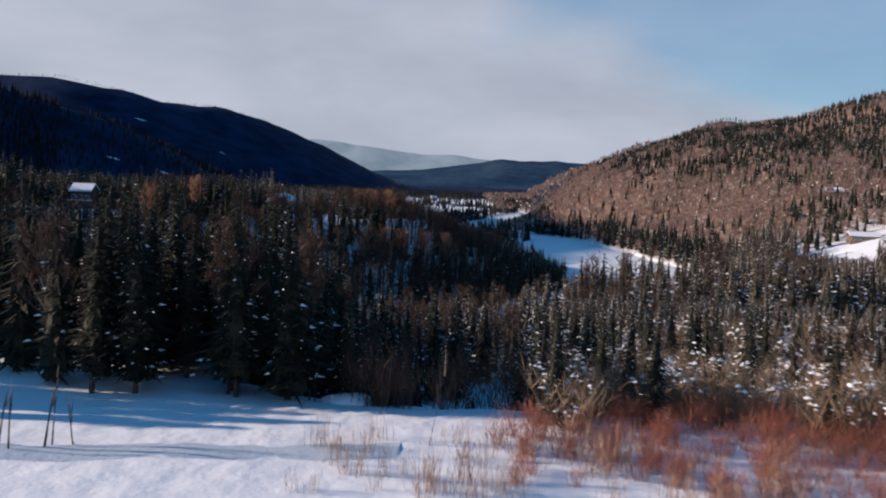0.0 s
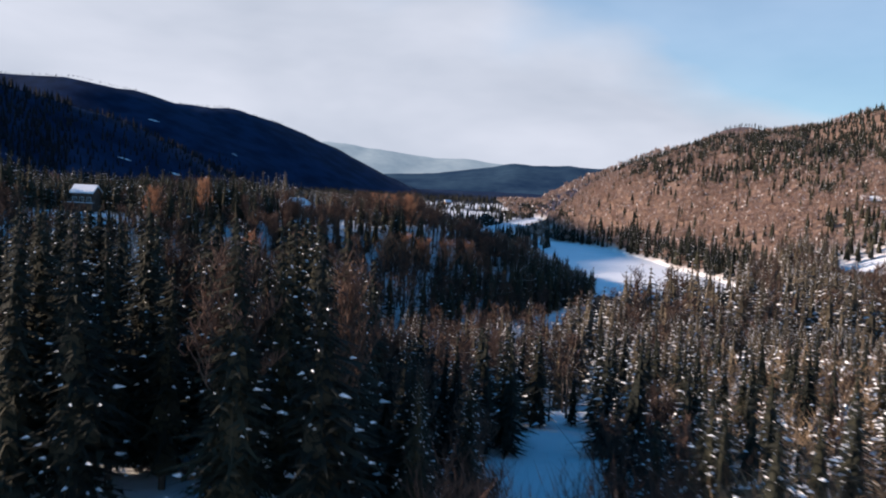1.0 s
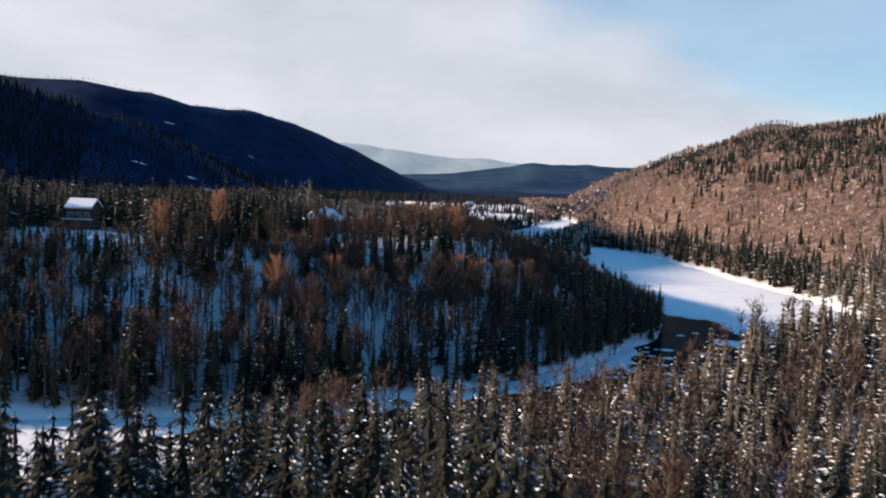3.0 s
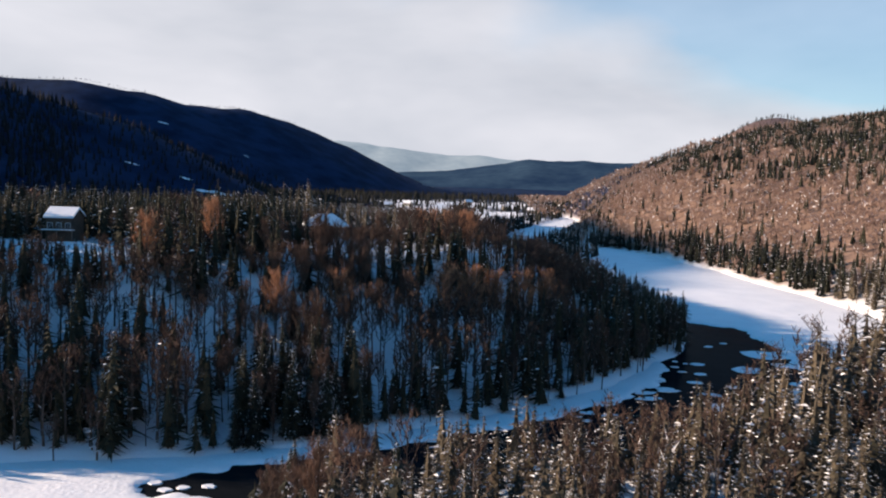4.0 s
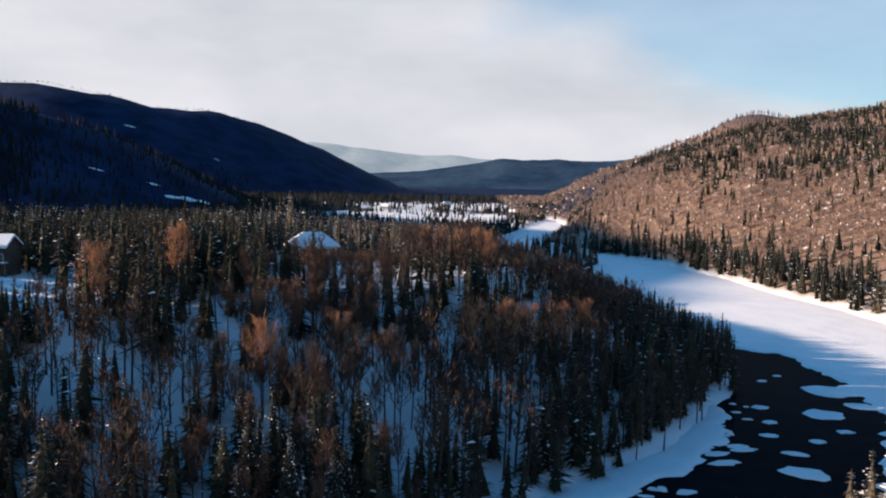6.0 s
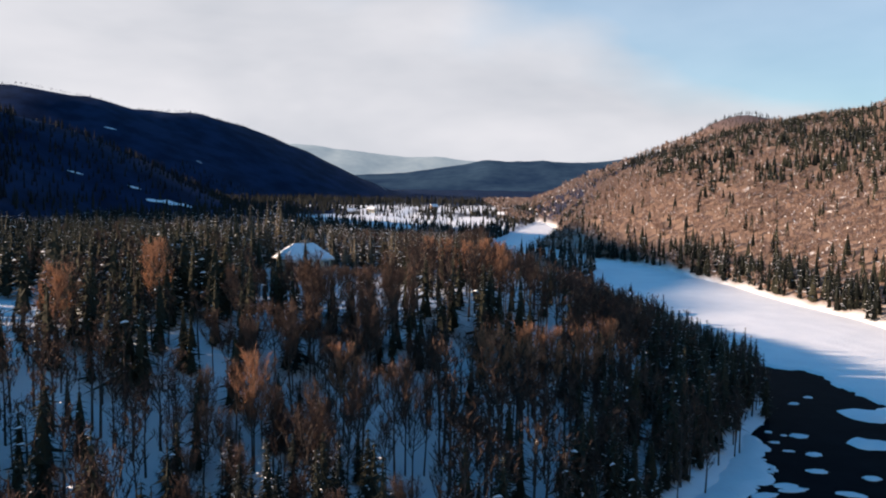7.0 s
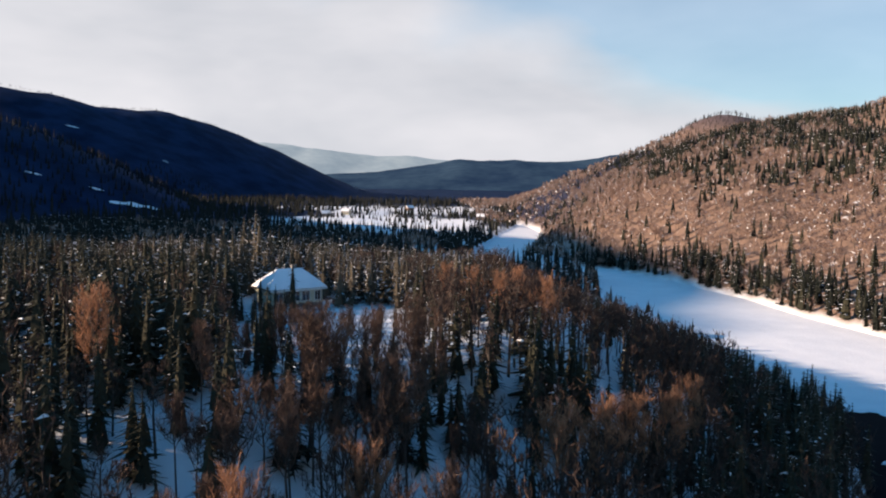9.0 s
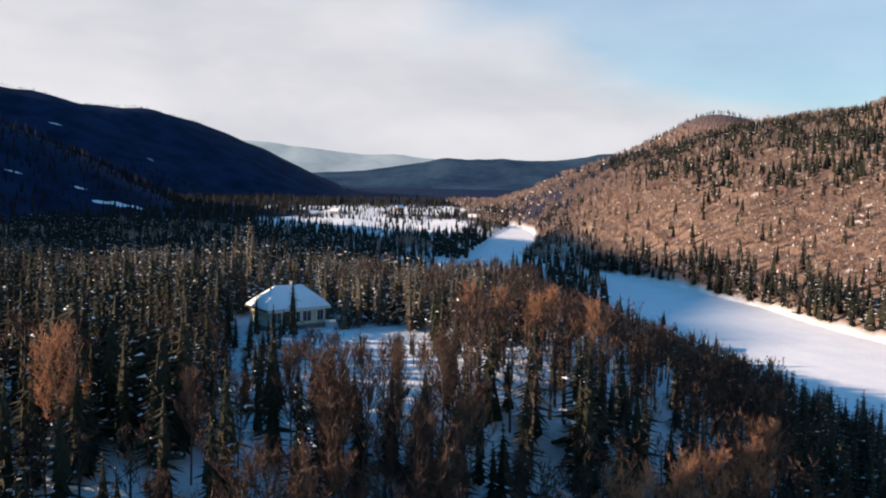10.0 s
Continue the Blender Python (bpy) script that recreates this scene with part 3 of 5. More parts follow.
            if r.random() < snow * laden_here and l > 0.015:
                # a clump of snow lying along the bough: sides sloping from a low ridge
                s0, b = r.uniform(0.4, 0.95), (0.30, 0.15 * fine ** 0.6, 0.060)[detail] * l * (0.35 + 1.2 * r.random() ** 2) + 0.0015
                p = along(s0, w * r.uniform(-1, 1), 0.004)
                t0 = a + r.uniform(-0.6, 0.6)
                foot = [(p[0] + b * g * math.cos(t0 + q), p[1] + b * g * math.sin(t0 + q), p[2] - 0.35 * b) for q, g in ((0, 2.0), (2.4, 0.9), (3.9, 0.9))]
                put(foot + [(p[0], p[1], p[2] + 0.6 * b)], [(0, 1, 3), (1, 2, 3), (2, 0, 3)][:3 if detail > 1 else 2], 1)
    put([(-0.0045, 0, 0.90), (0.0045, 0, 0.90), (0, 0.005, 0.90), (0, 0, 1.0)], [(0, 1, 3), (1, 2, 3), (2, 0, 3)], 0)
    return np.array(co), np.array(tri), np.array(kind)


def bare_shape(seed, limbs, shoots, twigs, thick, detail, snow=0.0, low=0.28, spreading=0.17):
    """A leafless birch or maple of height 1: a slender stem, steep limbs and a haze of fine upright twigs. Kinds: 0 twigs, 1 snow, 2 bark."""
    r = np.random.default_rng(seed)
    co, tri, kind = [], [], []

    def put(points, tris, k):
        o = len(co)
        co.extend(points)
        tri.extend([tuple(o + i for i in t) for t in tris])
        kind.extend([k] * len(tris))

    def rod(a, b, ra, rb, k):
        a, b = np.array(a), np.array(b)
        d = (b - a) / max(np.linalg.norm(b - a), 1e-6)
        u = np.cross(d, (0.3, 0.5, 0.8))
        u /= np.linalg.norm(u)
        v = np.cross(d, u)
        ring = [u * math.cos(q) + v * math.sin(q) for q in (0, 2.094, 4.189)]
        put([tuple(a + ra * q) for q in ring] + [tuple(b + rb * q) for q in ring],
            [t for i in range(3) for t in ((i, (i + 1) % 3, 3 + i), ((i + 1) % 3, 3 + (i + 1) % 3, 3 + i))], k)

    def blade(a, b, w, k):
        a, b = np.array(a), np.array(b)
        d = b - a
        u = np.cross(d, r.normal(size=3))
        u *= w / max(np.linalg.norm(u), 1e-6)
        put([tuple(a - u), tuple(a + u), tuple(b)], [(0, 1, 2)], k)

    bend = r.normal(size=2) * 0.03
    levels = (-0.04, low, 0.6, 0.92)
    stem = [np.array((bend[0] * z * z + r.normal() * 0.006, bend[1] * z * z + r.normal() * 0.006, z)) for z in levels]
    for i in range(3):
        rod(stem[i], stem[i + 1], thick * (1, 0.74, 0.46)[i], thick * (0.74, 0.46, 0.14)[i], 2)
    for i in range(limbs):
        z = low + (0.84 - low) * (i + r.random()) / limbs
        a = i * 2.4 + r.uniform(-0.5, 0.5)
        s0, s1 = (stem[1], stem[2]) if z < 0.6 else (stem[2], stem[3])
        p = s0 + (s1 - s0) * (z - s0[2]) / (s1[2] - s0[2])
        # the crown is an egg, widest at two thirds of the height
        top = min(0.99, z + r.uniform(0.16, 0.34))
        out = spreading * r.uniform(0.45, 1.1) * math.sqrt(max(0.06, 1 - ((top - 0.68) / 0.36) ** 2))
        q = np.array((p[0] + out * math.cos(a), p[1] + out * math.sin(a), top))
        mid = p + (q - p) * 0.5 + np.array((math.cos(a), math.sin(a), 0)) * out * 0.16
        for e0, e1, w0, w1 in ((p, mid, 0.36, 0.24), (mid, q, 0.24, 0.08)):
            if detail > 1:
                rod(e0, e1, thick * w0, thick * w1, 2)
            else:
                blade(e0, e1, thick * w0 * 1.3, 2 if detail == 1 else 0)
        if r.random() < snow:
            blade(p + (mid - p) * 0.3 + (0, 0, 0.006), mid + (0, 0, 0.010), 0.0045, 1)
        for _ in range(shoots):
            f = r.uniform(0.15, 1.0)
            b = p + (mid - p) * f * 2 if f < 0.5 else mid + (q - mid) * (f * 2 - 1)
            away = r.normal(size=2) * 0.034 + np.array((math.cos(a), math.sin(a))) * 0.016
            c = b + np.array((away[0], away[1], r.uniform(0.05, 0.13)))
            blade(b, c, thick * (0.24 if detail > 1 else 0.36), 0)
            for _ in range(twigs):
                g = b + (c - b) * r.uniform(0.15, 1.0)
                e = g + np.array((r.normal() * 0.024, r.normal() * 0.024, r.uniform(0.015, 0.075)))
                blade(g, e, thick * (0.21 if detail > 1 else 0.36), 0)
    return np.array(co), np.array(tri), np.array(kind)


def tuft_shape(seed, count, width=0.036):
    """A leafless tree seen from far off: a round haze of short twigs on a stem."""
    r = np.random.default_rng(seed)
    co, tri, kind = [], [], []
    for i in range(count):
        if i < 2:
            a, b, w, k = np.array((0, 0, -0.03)), np.array((r.normal() * 0.03, r.normal() * 0.03, 0.7)), 0.012, 2
        else:
            d = r.normal(size=3)
            d *= r.uniform(0.3, 1.0) / np.linalg.norm(d)
            a = np.array((0.26 * d[0], 0.26 * d[1], 0.60 + 0.36 * d[2]))
            b = a + np.array((r.normal() * 0.08, r.normal() * 0.08, r.uniform(0.05, 0.26)))
            w, k = width * r.uniform(0.6, 1.2), 1 if r.random() < 0.05 else 0
        u = np.cross(b - a, r.normal(size=3))
        u *= w / np.linalg.norm(u)
        o = len(co)
        co.extend([tuple(a - u), tuple(a + u), tuple(b)])
        tri.append((o, o + 1, o + 2))
        kind.append(k)
    return np.array(co), np.array(tri), np.array(kind)


def scatter(x0, x1, y0, y1, step, seed):
    """Uneven rows of places, about step metres apart."""
    r = np.random.default_rng(seed)
    xs, ys = np.meshgrid(np.arange(x0, x1, step), np.arange(y0, y1, step))
    xs, ys = xs.ravel() + r.uniform(-0.55, 0.55, xs.size) * step, ys.ravel() + r.uniform(-0.55, 0.55, ys.size) * step
    return xs, ys, r.random(xs.size), r.random(xs.size)


def stand(xs, ys, heights, shapes, turn_seed, wide=(0.85, 1.2), ground_z=None):
    """Many trees as one set of arrays."""
    r = np.random.default_rng(turn_seed)
    zs = land(xs, ys) - 0.1 if ground_z is None else ground_z
    pick = r.integers(0, len(shapes), len(xs))
    turn, fat = r.uniform(0, 6.283, len(xs)), r.uniform(*wide, len(xs))
    cos, sin = np.cos(turn), np.sin(turn)
    all_co, all_tri, all_kind, o = [], [], [], 0
    for k, (co, tri, kind) in enumerate(shapes):
        i = np.nonzero(pick == k)[0]
        if not len(i):
            continue
        h, c, s = heights[i, None], cos[i, None], sin[i, None]
        f = h * fat[i, None]
        px = (co[None, :, 0] * c - co[None, :, 1] * s) * f + xs[i, None]
        py = (co[None, :, 0] * s + co[None, :, 1] * c) * f + ys[i, None]
        pz = co[None, :, 2] * h + zs[i, None]
        all_co.append(np.stack([px, py, pz], -1).reshape(-1, 3))
        all_tri.append((tri[None] + (np.arange(len(i)) * len(co))[:, None, None] + o).reshape(-1, 3))
        all_kind.append(np.tile(kind, len(i)))
        o += len(i) * len(co)
    return np.concatenate(all_co), np.concatenate(all_tri), np.concatenate(all_kind)


def forest(name, xs, ys, heights, shapes, mats, label, category, seed, wide=(0.85, 1.2)):
    co, tri, kind = stand(np.asarray(xs), np.asarray(ys), np.asarray(heights), shapes, seed, wide)
    return tagged(mesh_object(name, co, tri, mats, kind), label, category, kind="stuff")


def tree_parts(name, shape, names, mats, label, category, group):
    """One tree as a thing: an empty at its foot with stem, crown and snow as parts."""
    co, tri, kind = shape
    root = new(name)
    for k in (2, 0, 1):
        t = tri[kind == k]
        if len(t):
            used, inv = np.unique(t, return_inverse=True)
            piece = mesh_object(names[k], co[used], inv.reshape(-1, 3), [mats[k]], parent=root)
            if k == 1:
                tagged(piece, kind="stuff")
    return tagged(root, label, category, group)


PATH_XY = np.array([(m.translation.x, m.translation.y, m.translation.z) for _, m in PATH])


def headroom(xs, ys):
    """How high a tree may reach at each place, so that it stays out of the way of the flight."""
    out = np.full(len(xs), 1e3)
    for (ax, ay, az), (bx, by, bz) in zip(PATH_XY[:-1], PATH_XY[1:]):
        dx, dy = bx - ax, by - ay
        t = np.clip(((xs - ax) * dx + (ys - ay) * dy) / (dx * dx + dy * dy), 0, 1)
        d = np.hypot(xs - ax - t * dx, ys - ay - t * dy)
        out = np.where(d < 5, np.minimum(out, az + t * (bz - az) - 2.2), out)
    return out


# rust-coloured trees on the bench: x, y, height
RUSTY = ((-2, 141, 11.5), (-6, 139, 11), (2, 146, 10.5), (-30, 121, 10), (-22, 128, 9.5), (-14, 183, 12), (-11, 177, 12), (-8, 171, 11.5), (-5, 178, 11), (7, 150, 10.5),
         (-45, 138, 9), (12, 158, 10), (-3, 165, 11), (-52, 128, 9))

# shapes: near, middle and far
SPRUCE_NEAR = [conifer_shape(100 + i, 30, 14, 2, s, w, g) for i, (s, w, g) in
               enumerate(((0.30, 0.06, 0.165), (0.10, 0.10, 0.15), (0.5, 0.05, 0.18), (0.13, 0.08, 0.16), (0.04, 0.14, 0.14), (0.62, 0.05, 0.165)))]
SPRUCE_MID = [conifer_shape(120 + i, 17, 7, 1, s, 0.07, w, 0.7, False) for i, (s, w) in enumerate(((0.16, 0.19), (0.10, 0.165), (0.24, 0.20), (0.06, 0.17), (0.16, 0.15)))]
SPRUCE_SNOWY = [conifer_shape(130 + i, 15, 6, 1, s, 0.06, w, 0.8, False) for i, (s, w) in enumerate(((0.85, 0.19), (0.6, 0.17), (1.0, 0.2), (0.45, 0.18)))]
SPRUCE_FINE = [conifer_shape(160 + i, 21, 9, 1, s, 0.06, w, 0.62) for i, (s, w) in enumerate(((0.30, 0.165), (0.18, 0.15), (0.42, 0.17), (0.10, 0.155)))]
SPRUCE_DARK = [conifer_shape(165 + i, 20, 9, 1, s, 0.05, w, 0.62) for i, (s, w) in enumerate(((0.05, 0.17), (0.10, 0.15), (0.03, 0.18)))]
SPRUCE_FROSTED = [conifer_shape(170 + i, 21, 9, 1, s, 0.05, w, 0.62) for i, (s, w) in enumerate(((0.95, 0.175), (0.7, 0.16), (1.1, 0.18), (0.5, 0.165)))]
SPRUCE_FAR = [conifer_shape(140 + i, 7, 5, 0, s, 0.08, w) for i, (s, w) in enumerate(((0.35, 0.18), (0.15, 0.15), (0.5, 0.17), (0.25, 0.16)))]
SPRUCE_HILL = [conifer_shape(145 + i, 4, 4, 0, s, 0.08, w) for i, (s, w) in enumerate(((0.3, 0.2), (0.15, 0.18), (0.45, 0.2)))]
SPRUCE_DIM = [conifer_shape(150 + i, 3, 4, 0, 0.0, 0.06, 0.2) for i in range(3)]
BARE_NEAR = [bare_shape(200 + i, 17, 9, 7, 0.0125, 2, 0.12, l, w) for i, (l, w) in enumerate(((0.36, 0.19), (0.44, 0.16), (0.32, 0.22), (0.48, 0.17), (0.40, 0.14)))]
BARE_SNOWY = [bare_shape(230 + i, 12, 5, 4, 0.0115, 1, 0.25, l, w) for i, (l, w) in enumerate(((0.36, 0.17), (0.4, 0.15), (0.3, 0.2)))]
BARE_MID = [bare_shape(220 + i, 11, 4, 4, 0.0145, 1, 0.05, l, w) for i, (l, w) in enumerate(((0.36, 0.17), (0.44, 0.15), (0.3, 0.2), (0.4, 0.18)))]
BARE_FAR = [tuft_shape(240 + i, 54, 0.026) for i in range(5)]
BARE_DIM = [tuft_shape(250 + i, 16, 0.07) for i in range(3)]

C_MATS = [M_NEEDLE, M_SNOW_TREE, M_BARK]
F_MATS = [M_NEEDLE_FAR, M_SNOW_TREE, M_BARK]
B_MATS = [M_TWIG, M_SNOW_TREE, M_BARK]
H_MATS = [M_TWIG_HILL, M_SNOW_TREE, M_BARK]


def plant(x0, x1, y0, y1, step, seed, rule):
    """Places and kinds: rule(x, y, gap, side) gives how likely a tree is and how likely that it is a spruce."""
    xs, ys, u, v = scatter(x0, x1, y0, y1, step, seed)
    d, side = river_gap(xs, ys)
    dens, spruce = rule(xs, ys, d, side)
    dens = dens * (1 - clear(xs, ys)) * (d > 1.5)
    keep = u < dens
    return xs[keep], ys[keep], v[keep] < spruce[keep], d[keep]


def near_rule(x, y, d, side):
    p = waves(x, y, 45, 91, 3)
    q = waves(x, y, 16, 93, 2)
    south = side > 0
    # the bench: bare woods with gaps, spruces along the shore and behind the house
    shore = smooth(13, 5, d) * smooth(0, 40, x) + smooth(205, 222, y)
    dens_n = np.clip(0.80 + 0.25 * smooth(-35, -50, x) * smooth(160, 145, y) + 0.5 * q + 0.3 * shore + 0.25 * smooth(0, 25, x), 0.25, 1)
    spr_n = np.clip(0.26 + 0.4 * smooth(0, 12, x) * smooth(150, 180, y) + 0.5 * smooth(-82, -92, x) + 0.55 * smooth(165, 185, y) * smooth(2, -12, x) + 0.6 * smooth(-34, -44, x) * smooth(108, 135, y) + 0.5 * smooth(-40, -50, x) * smooth(155, 172, y) + 0.45 * p + 0.62 * shore + 0.25 * smooth(30, 8, d) * smooth(-5, 15, x), 0.08, 0.93)
    # the near slope: mostly snowy spruces
    dens_s = np.clip(0.82 + 0.3 * q + 0.5 * smooth(12, 4, x) * smooth(45, 30, y), 0.3, 1)
    dens_s = dens_s * (1 - 0.5 * smooth(26, 32, x) * smooth(40, 30, y))
    spr_s = np.clip(0.82 - 0.16 * smooth(-2, 8, y) * smooth(20, 8, x) + 0.3 * p + 0.2 * smooth(14, 2, x) + 0.1 * smooth(55, 30, y) + 0.2 * smooth(30, 60, x), 0.2, 0.95)
    # a patch of birches on the sunny part of the slope
    spr_s = spr_s - 0.5 * smooth(1.3, 0.6, np.hypot((x - 13) / 10, (y - 40) / 10))
    return np.where(south, dens_s, dens_n), np.where(south, spr_s, spr_n)


sx_, sy_, ss_, sd_ = plant(-125, 135, -24, 262, 2.7, 301, near_rule)
bx_, by_, bs_, bd_ = plant(-125, 90, 80, 262, 2.3, 306, near_rule)
ex_, ey_, es_, ed_ = plant(-14, 13, -19, 14, 2.4, 309, near_rule)
sx_, sy_, ss_, sd_ = (np.concatenate([a, b]) for a, b in ((sx_, ex_), (sy_, ey_), (ss_, es_), (sd_, ed_)))
sk, bk = river_gap(sx_, sy_)[1] > 0, river_gap(bx_, by_)[1] < 0
nx_, ny_, nspruce, nd = (np.concatenate([a[sk], b[bk]]) for a, b in ((sx_, bx_), (sy_, by_), (ss_, bs_), (sd_, bd_)))
r = np.random.default_rng(302)
nh = np.where(nspruce, r.uniform(5.5, 12, len(nx_)), r.uniform(7.5, 12.5, len(nx_)))
nh = nh * np.where((nd < 14) & (nx_ > 0) & (ny_ > 120), 0.9, 1.0)
nside = river_gap(nx_, ny_)[1]
nh = np.where((nside < 0) & (ny_ > 203), np.where(nspruce, nh * 1.08, nh * 0.68), nh)
nh = np.where((nside < 0) & nspruce & (nd < 14), nh * 1.15, nh)
nh = np.where(nside > 0, nh * np.interp(ny_, (-20, 10, 60, 110), (1.0, 0.9, 0.85, 0.88)), nh)
# the trees stay below the sight lines that the clip leaves open
ng = land(nx_, ny_)
away = ny_ + 55
limit = np.where(nx_ > 9, 30.6 - 0.125 * away, 31.2 - 0.03 * away) - ng
# western trees out of view, raised to throw shade on the near wood
shade_grove = (nx_ < -13 - 0.6 * (ny_ + 18)) & (ny_ < 60)
limit = np.where(shade_grove, 13.0, limit)
nh = np.where(shade_grove, nh * np.where(ny_ < -12, 0.5, 1.3), np.where((nside > 0) & (nx_ < 9) & (ny_ < 45) & nspruce, nh * 1.15, nh))
nh = np.where((ny_ < 70) & (nside > 0), np.clip(nh, 0, np.maximum(limit, 2.6)), nh)
# a tall dark stand west of the line of flight
stand_ = (nx_ < 6) & (nx_ > -45) & (ny_ > -12) & (ny_ < 40) & nspruce
nh = np.where(stand_, np.maximum(nh, np.clip(limit, 0, 15.5) * np.random.default_rng(313).uniform(0.74, 1.0, len(nx_))), nh)
# trees farther west, never in view, made tall to keep the stand in shade
shade_belt = (nx_ < -60) & (nx_ > -100) & (ny_ > -12) & (ny_ < 5) & nspruce
nh = np.where(shade_belt, np.random.default_rng(316).uniform(17, 23, len(nx_)), nh)
# behind its first rows the wood falls away with the slope
fall = (nside > 0) & (nx_ < 10) & (nx_ > -60) & (ny_ > -6) & (ny_ < 60)
nh = np.where(fall, np.minimum(nh, np.maximum(np.maximum(32.4 - 0.178 * (ny_ + 19.5), np.where(nx_ > 0, 21.8, 0)) + np.random.default_rng(318).uniform(-2.4, 0.5, len(nx_)) - ng, 3.0)), nh)
# the trail through the near wood stays open to the south
bearing = (nx_ - 12.5) / np.maximum(ny_ + 41, 1)
nh = np.where((bearing > 0.015) & (bearing < 0.17) & (ny_ < 14), np.minimum(nh, np.maximum(31.0 - 0.375 * (ny_ + 41) - ng, 1.0)), nh)
# west of the glade only low growth borders the terrace
nh = np.where((nx_ < -5) & (ny_ < -12), np.minimum(nh, 2.4 + 0.35 * np.maximum(-nx_ - 30, 0)), nh)
lane_x = nx_ + 28 + 0.14 * (ny_ - 140)
front = smooth(10, 6, np.where(lane_x > 0, np.maximum(lane_x - 6, 0), -lane_x)) * smooth(138, 150, ny_) * smooth(196, 190, ny_)
nh = np.where((front > 0.3) & ((np.random.default_rng(308).random(len(nx_)) > 0.07) | (ny_ > 152)), np.minimum(nh, np.maximum(np.minimum(38.5 - 17.7 * (ny_ - 67) / 129, 34 - 12.2 * ny_ / 196) - ng, 1.0)), nh)
nh = nh * np.where((nside > 0) & (ny_ > 90) & (nx_ > 35), 1.28, 1.0) * np.where((nside > 0) & (ny_ > 55) & (ny_ <= 90) & (nx_ > 20), 1.15, 1.0)
for x, y, h in RUSTY:
    nh = np.where((nx_ < x + 3) & (nx_ > x - 12) & (np.abs(ny_ - y - 0.25 * (x - nx_)) < 4.5) & (nside < 0), nh * 0.85, nh)
nh = np.where((nside > 0) & (ny_ > 45) & (nx_ < -12), nh * np.interp(nx_, (-26, -12), (0.4, 1.0)), nh)
nh = np.where((nside > 0) & (ny_ < 60) & ~nspruce, nh * 0.82, nh)
# the lawn of the lodge stays in sight
f_ = np.clip((ny_ + 41) / 272, 0, 1)
gap_ = np.where((np.abs(nx_ - 12.5 - 128.5 * f_) < 13) & (f_ > 0.5) & (nside > 0), 31.2 - 20.5 * f_ - 0.6 - ng, 99)
nh = np.minimum(nh, np.maximum(gap_, 1.5))
# the rim of the bench stays below the far fields
rim = 27.8 + np.random.default_rng(311).uniform(-1.5, 0.6, len(nx_)) - ng + 3.2 * ((nx_ < -46) & (ny_ > 186) & (ny_ < 226))
nh = np.where((nside < 0) & (nx_ < -46) & (nx_ > -75) & (ny_ > 190) & (ny_ < 222), nh * 1.25, nh)
nh = np.where((nside < 0) & (ny_ > 150), np.minimum(nh, np.maximum(rim, 3.5)), nh)
nh = np.where((nside < 0) & (ny_ > 198) & (nx_ > -45) & (nx_ < 22), np.minimum(nh, np.maximum(34.9 - 0.0427 * (ny_ - 20) - ng, 3.0)), nh)
nh = np.where((ny_ > 225) & (nx_ > -18) & (nx_ < 16), np.minimum(nh, 7.0), nh)
nh = np.where((nside < 0) & (ny_ > 108) & (nx_ < -32), nh * np.where(nspruce, np.interp(ny_, (108, 150), (0.95, 1.12)), 0.8), nh)
# the wood falls away towards the river's upper reach
slope_top = 23.2 - 0.345 * nx_ - 0.065 * (ny_ - 220) + np.random.default_rng(312).uniform(-2.2, 0.6, len(nx_))
nh = np.where((nside < 0) & (nx_ > -3) & (ny_ > 120), np.minimum(nh, np.maximum(slope_top - ng, 2.6)), nh)
# the river's west reach lies open over the foot of the near slope
west_foot = (nside > 0) & (ny_ > 28) & (nx_ < -0.27 * ny_)
nh = np.where(west_foot, np.minimum(nh, 33.5 - 0.40 * np.hypot(nx_, ny_) - ng), nh)
# low trees west of the house let the sun reach its hip; a taller wood shades the lawn
hip = (ny_ > 195.5) & (ny_ < 202) & (nx_ < -44) & (nx_ > -78)
nh = np.where(hip, np.minimum(nh, 23.4 + 0.26 * (-44 - nx_) - ng), nh)
nh = np.where((nx_ > -80) & (nx_ < -40) & (ny_ > 160) & (ny_ < 187) & nspruce, nh * 1.1, nh)
# the wood below the tall cabin leaves its lawn in sight
lawn = (nside < 0) & (np.abs(nx_ + 0.52 * ny_) < 13) & (ny_ > 95) & (ny_ < 140)
nh = np.where(lawn, np.minimum(nh, np.maximum(33.6 - 13.0 * ny_ / 146 + np.random.default_rng(319).uniform(-0.3, 1.7, len(nx_)) - ng, 2.4)), nh)
# the western wood stays below the shaded valley floor
nh = np.where((nside < 0) & (nx_ < -48) & (ny_ > 120), np.minimum(nh, np.maximum(38.7 - 0.0755 * (ny_ - 81) + np.random.default_rng(317).uniform(-2.0, 0.6, len(nx_)) - ng, 3.0)), nh)
# the west reach of the river lies open to the evening sun
reach = (nside < 0) & (ny_ > 74) & (ny_ < 91.5) & (nx_ < -48)
nh = np.where(reach, np.minimum(nh, 0.6 + 0.24 * np.maximum(-47 - nx_, 3) - ng), nh)
nh = np.minimum(nh, headroom(nx_, ny_) - ng)
keep = np.random.default_rng(307).random(len(nx_)) > 0.15 * front * smooth(155, 172, ny_)
free = (nh > 2.2) & keep
nx_, ny_, nspruce, nh = nx_[free], ny_[free], nspruce[free], nh[free]

# trees right down to the water's edge below the bench
rx_, ry_, ru_, rv_ = scatter(-70, 52, 80, 205, 2.3, 371)
rd_, rs_ = river_gap(rx_, ry_)
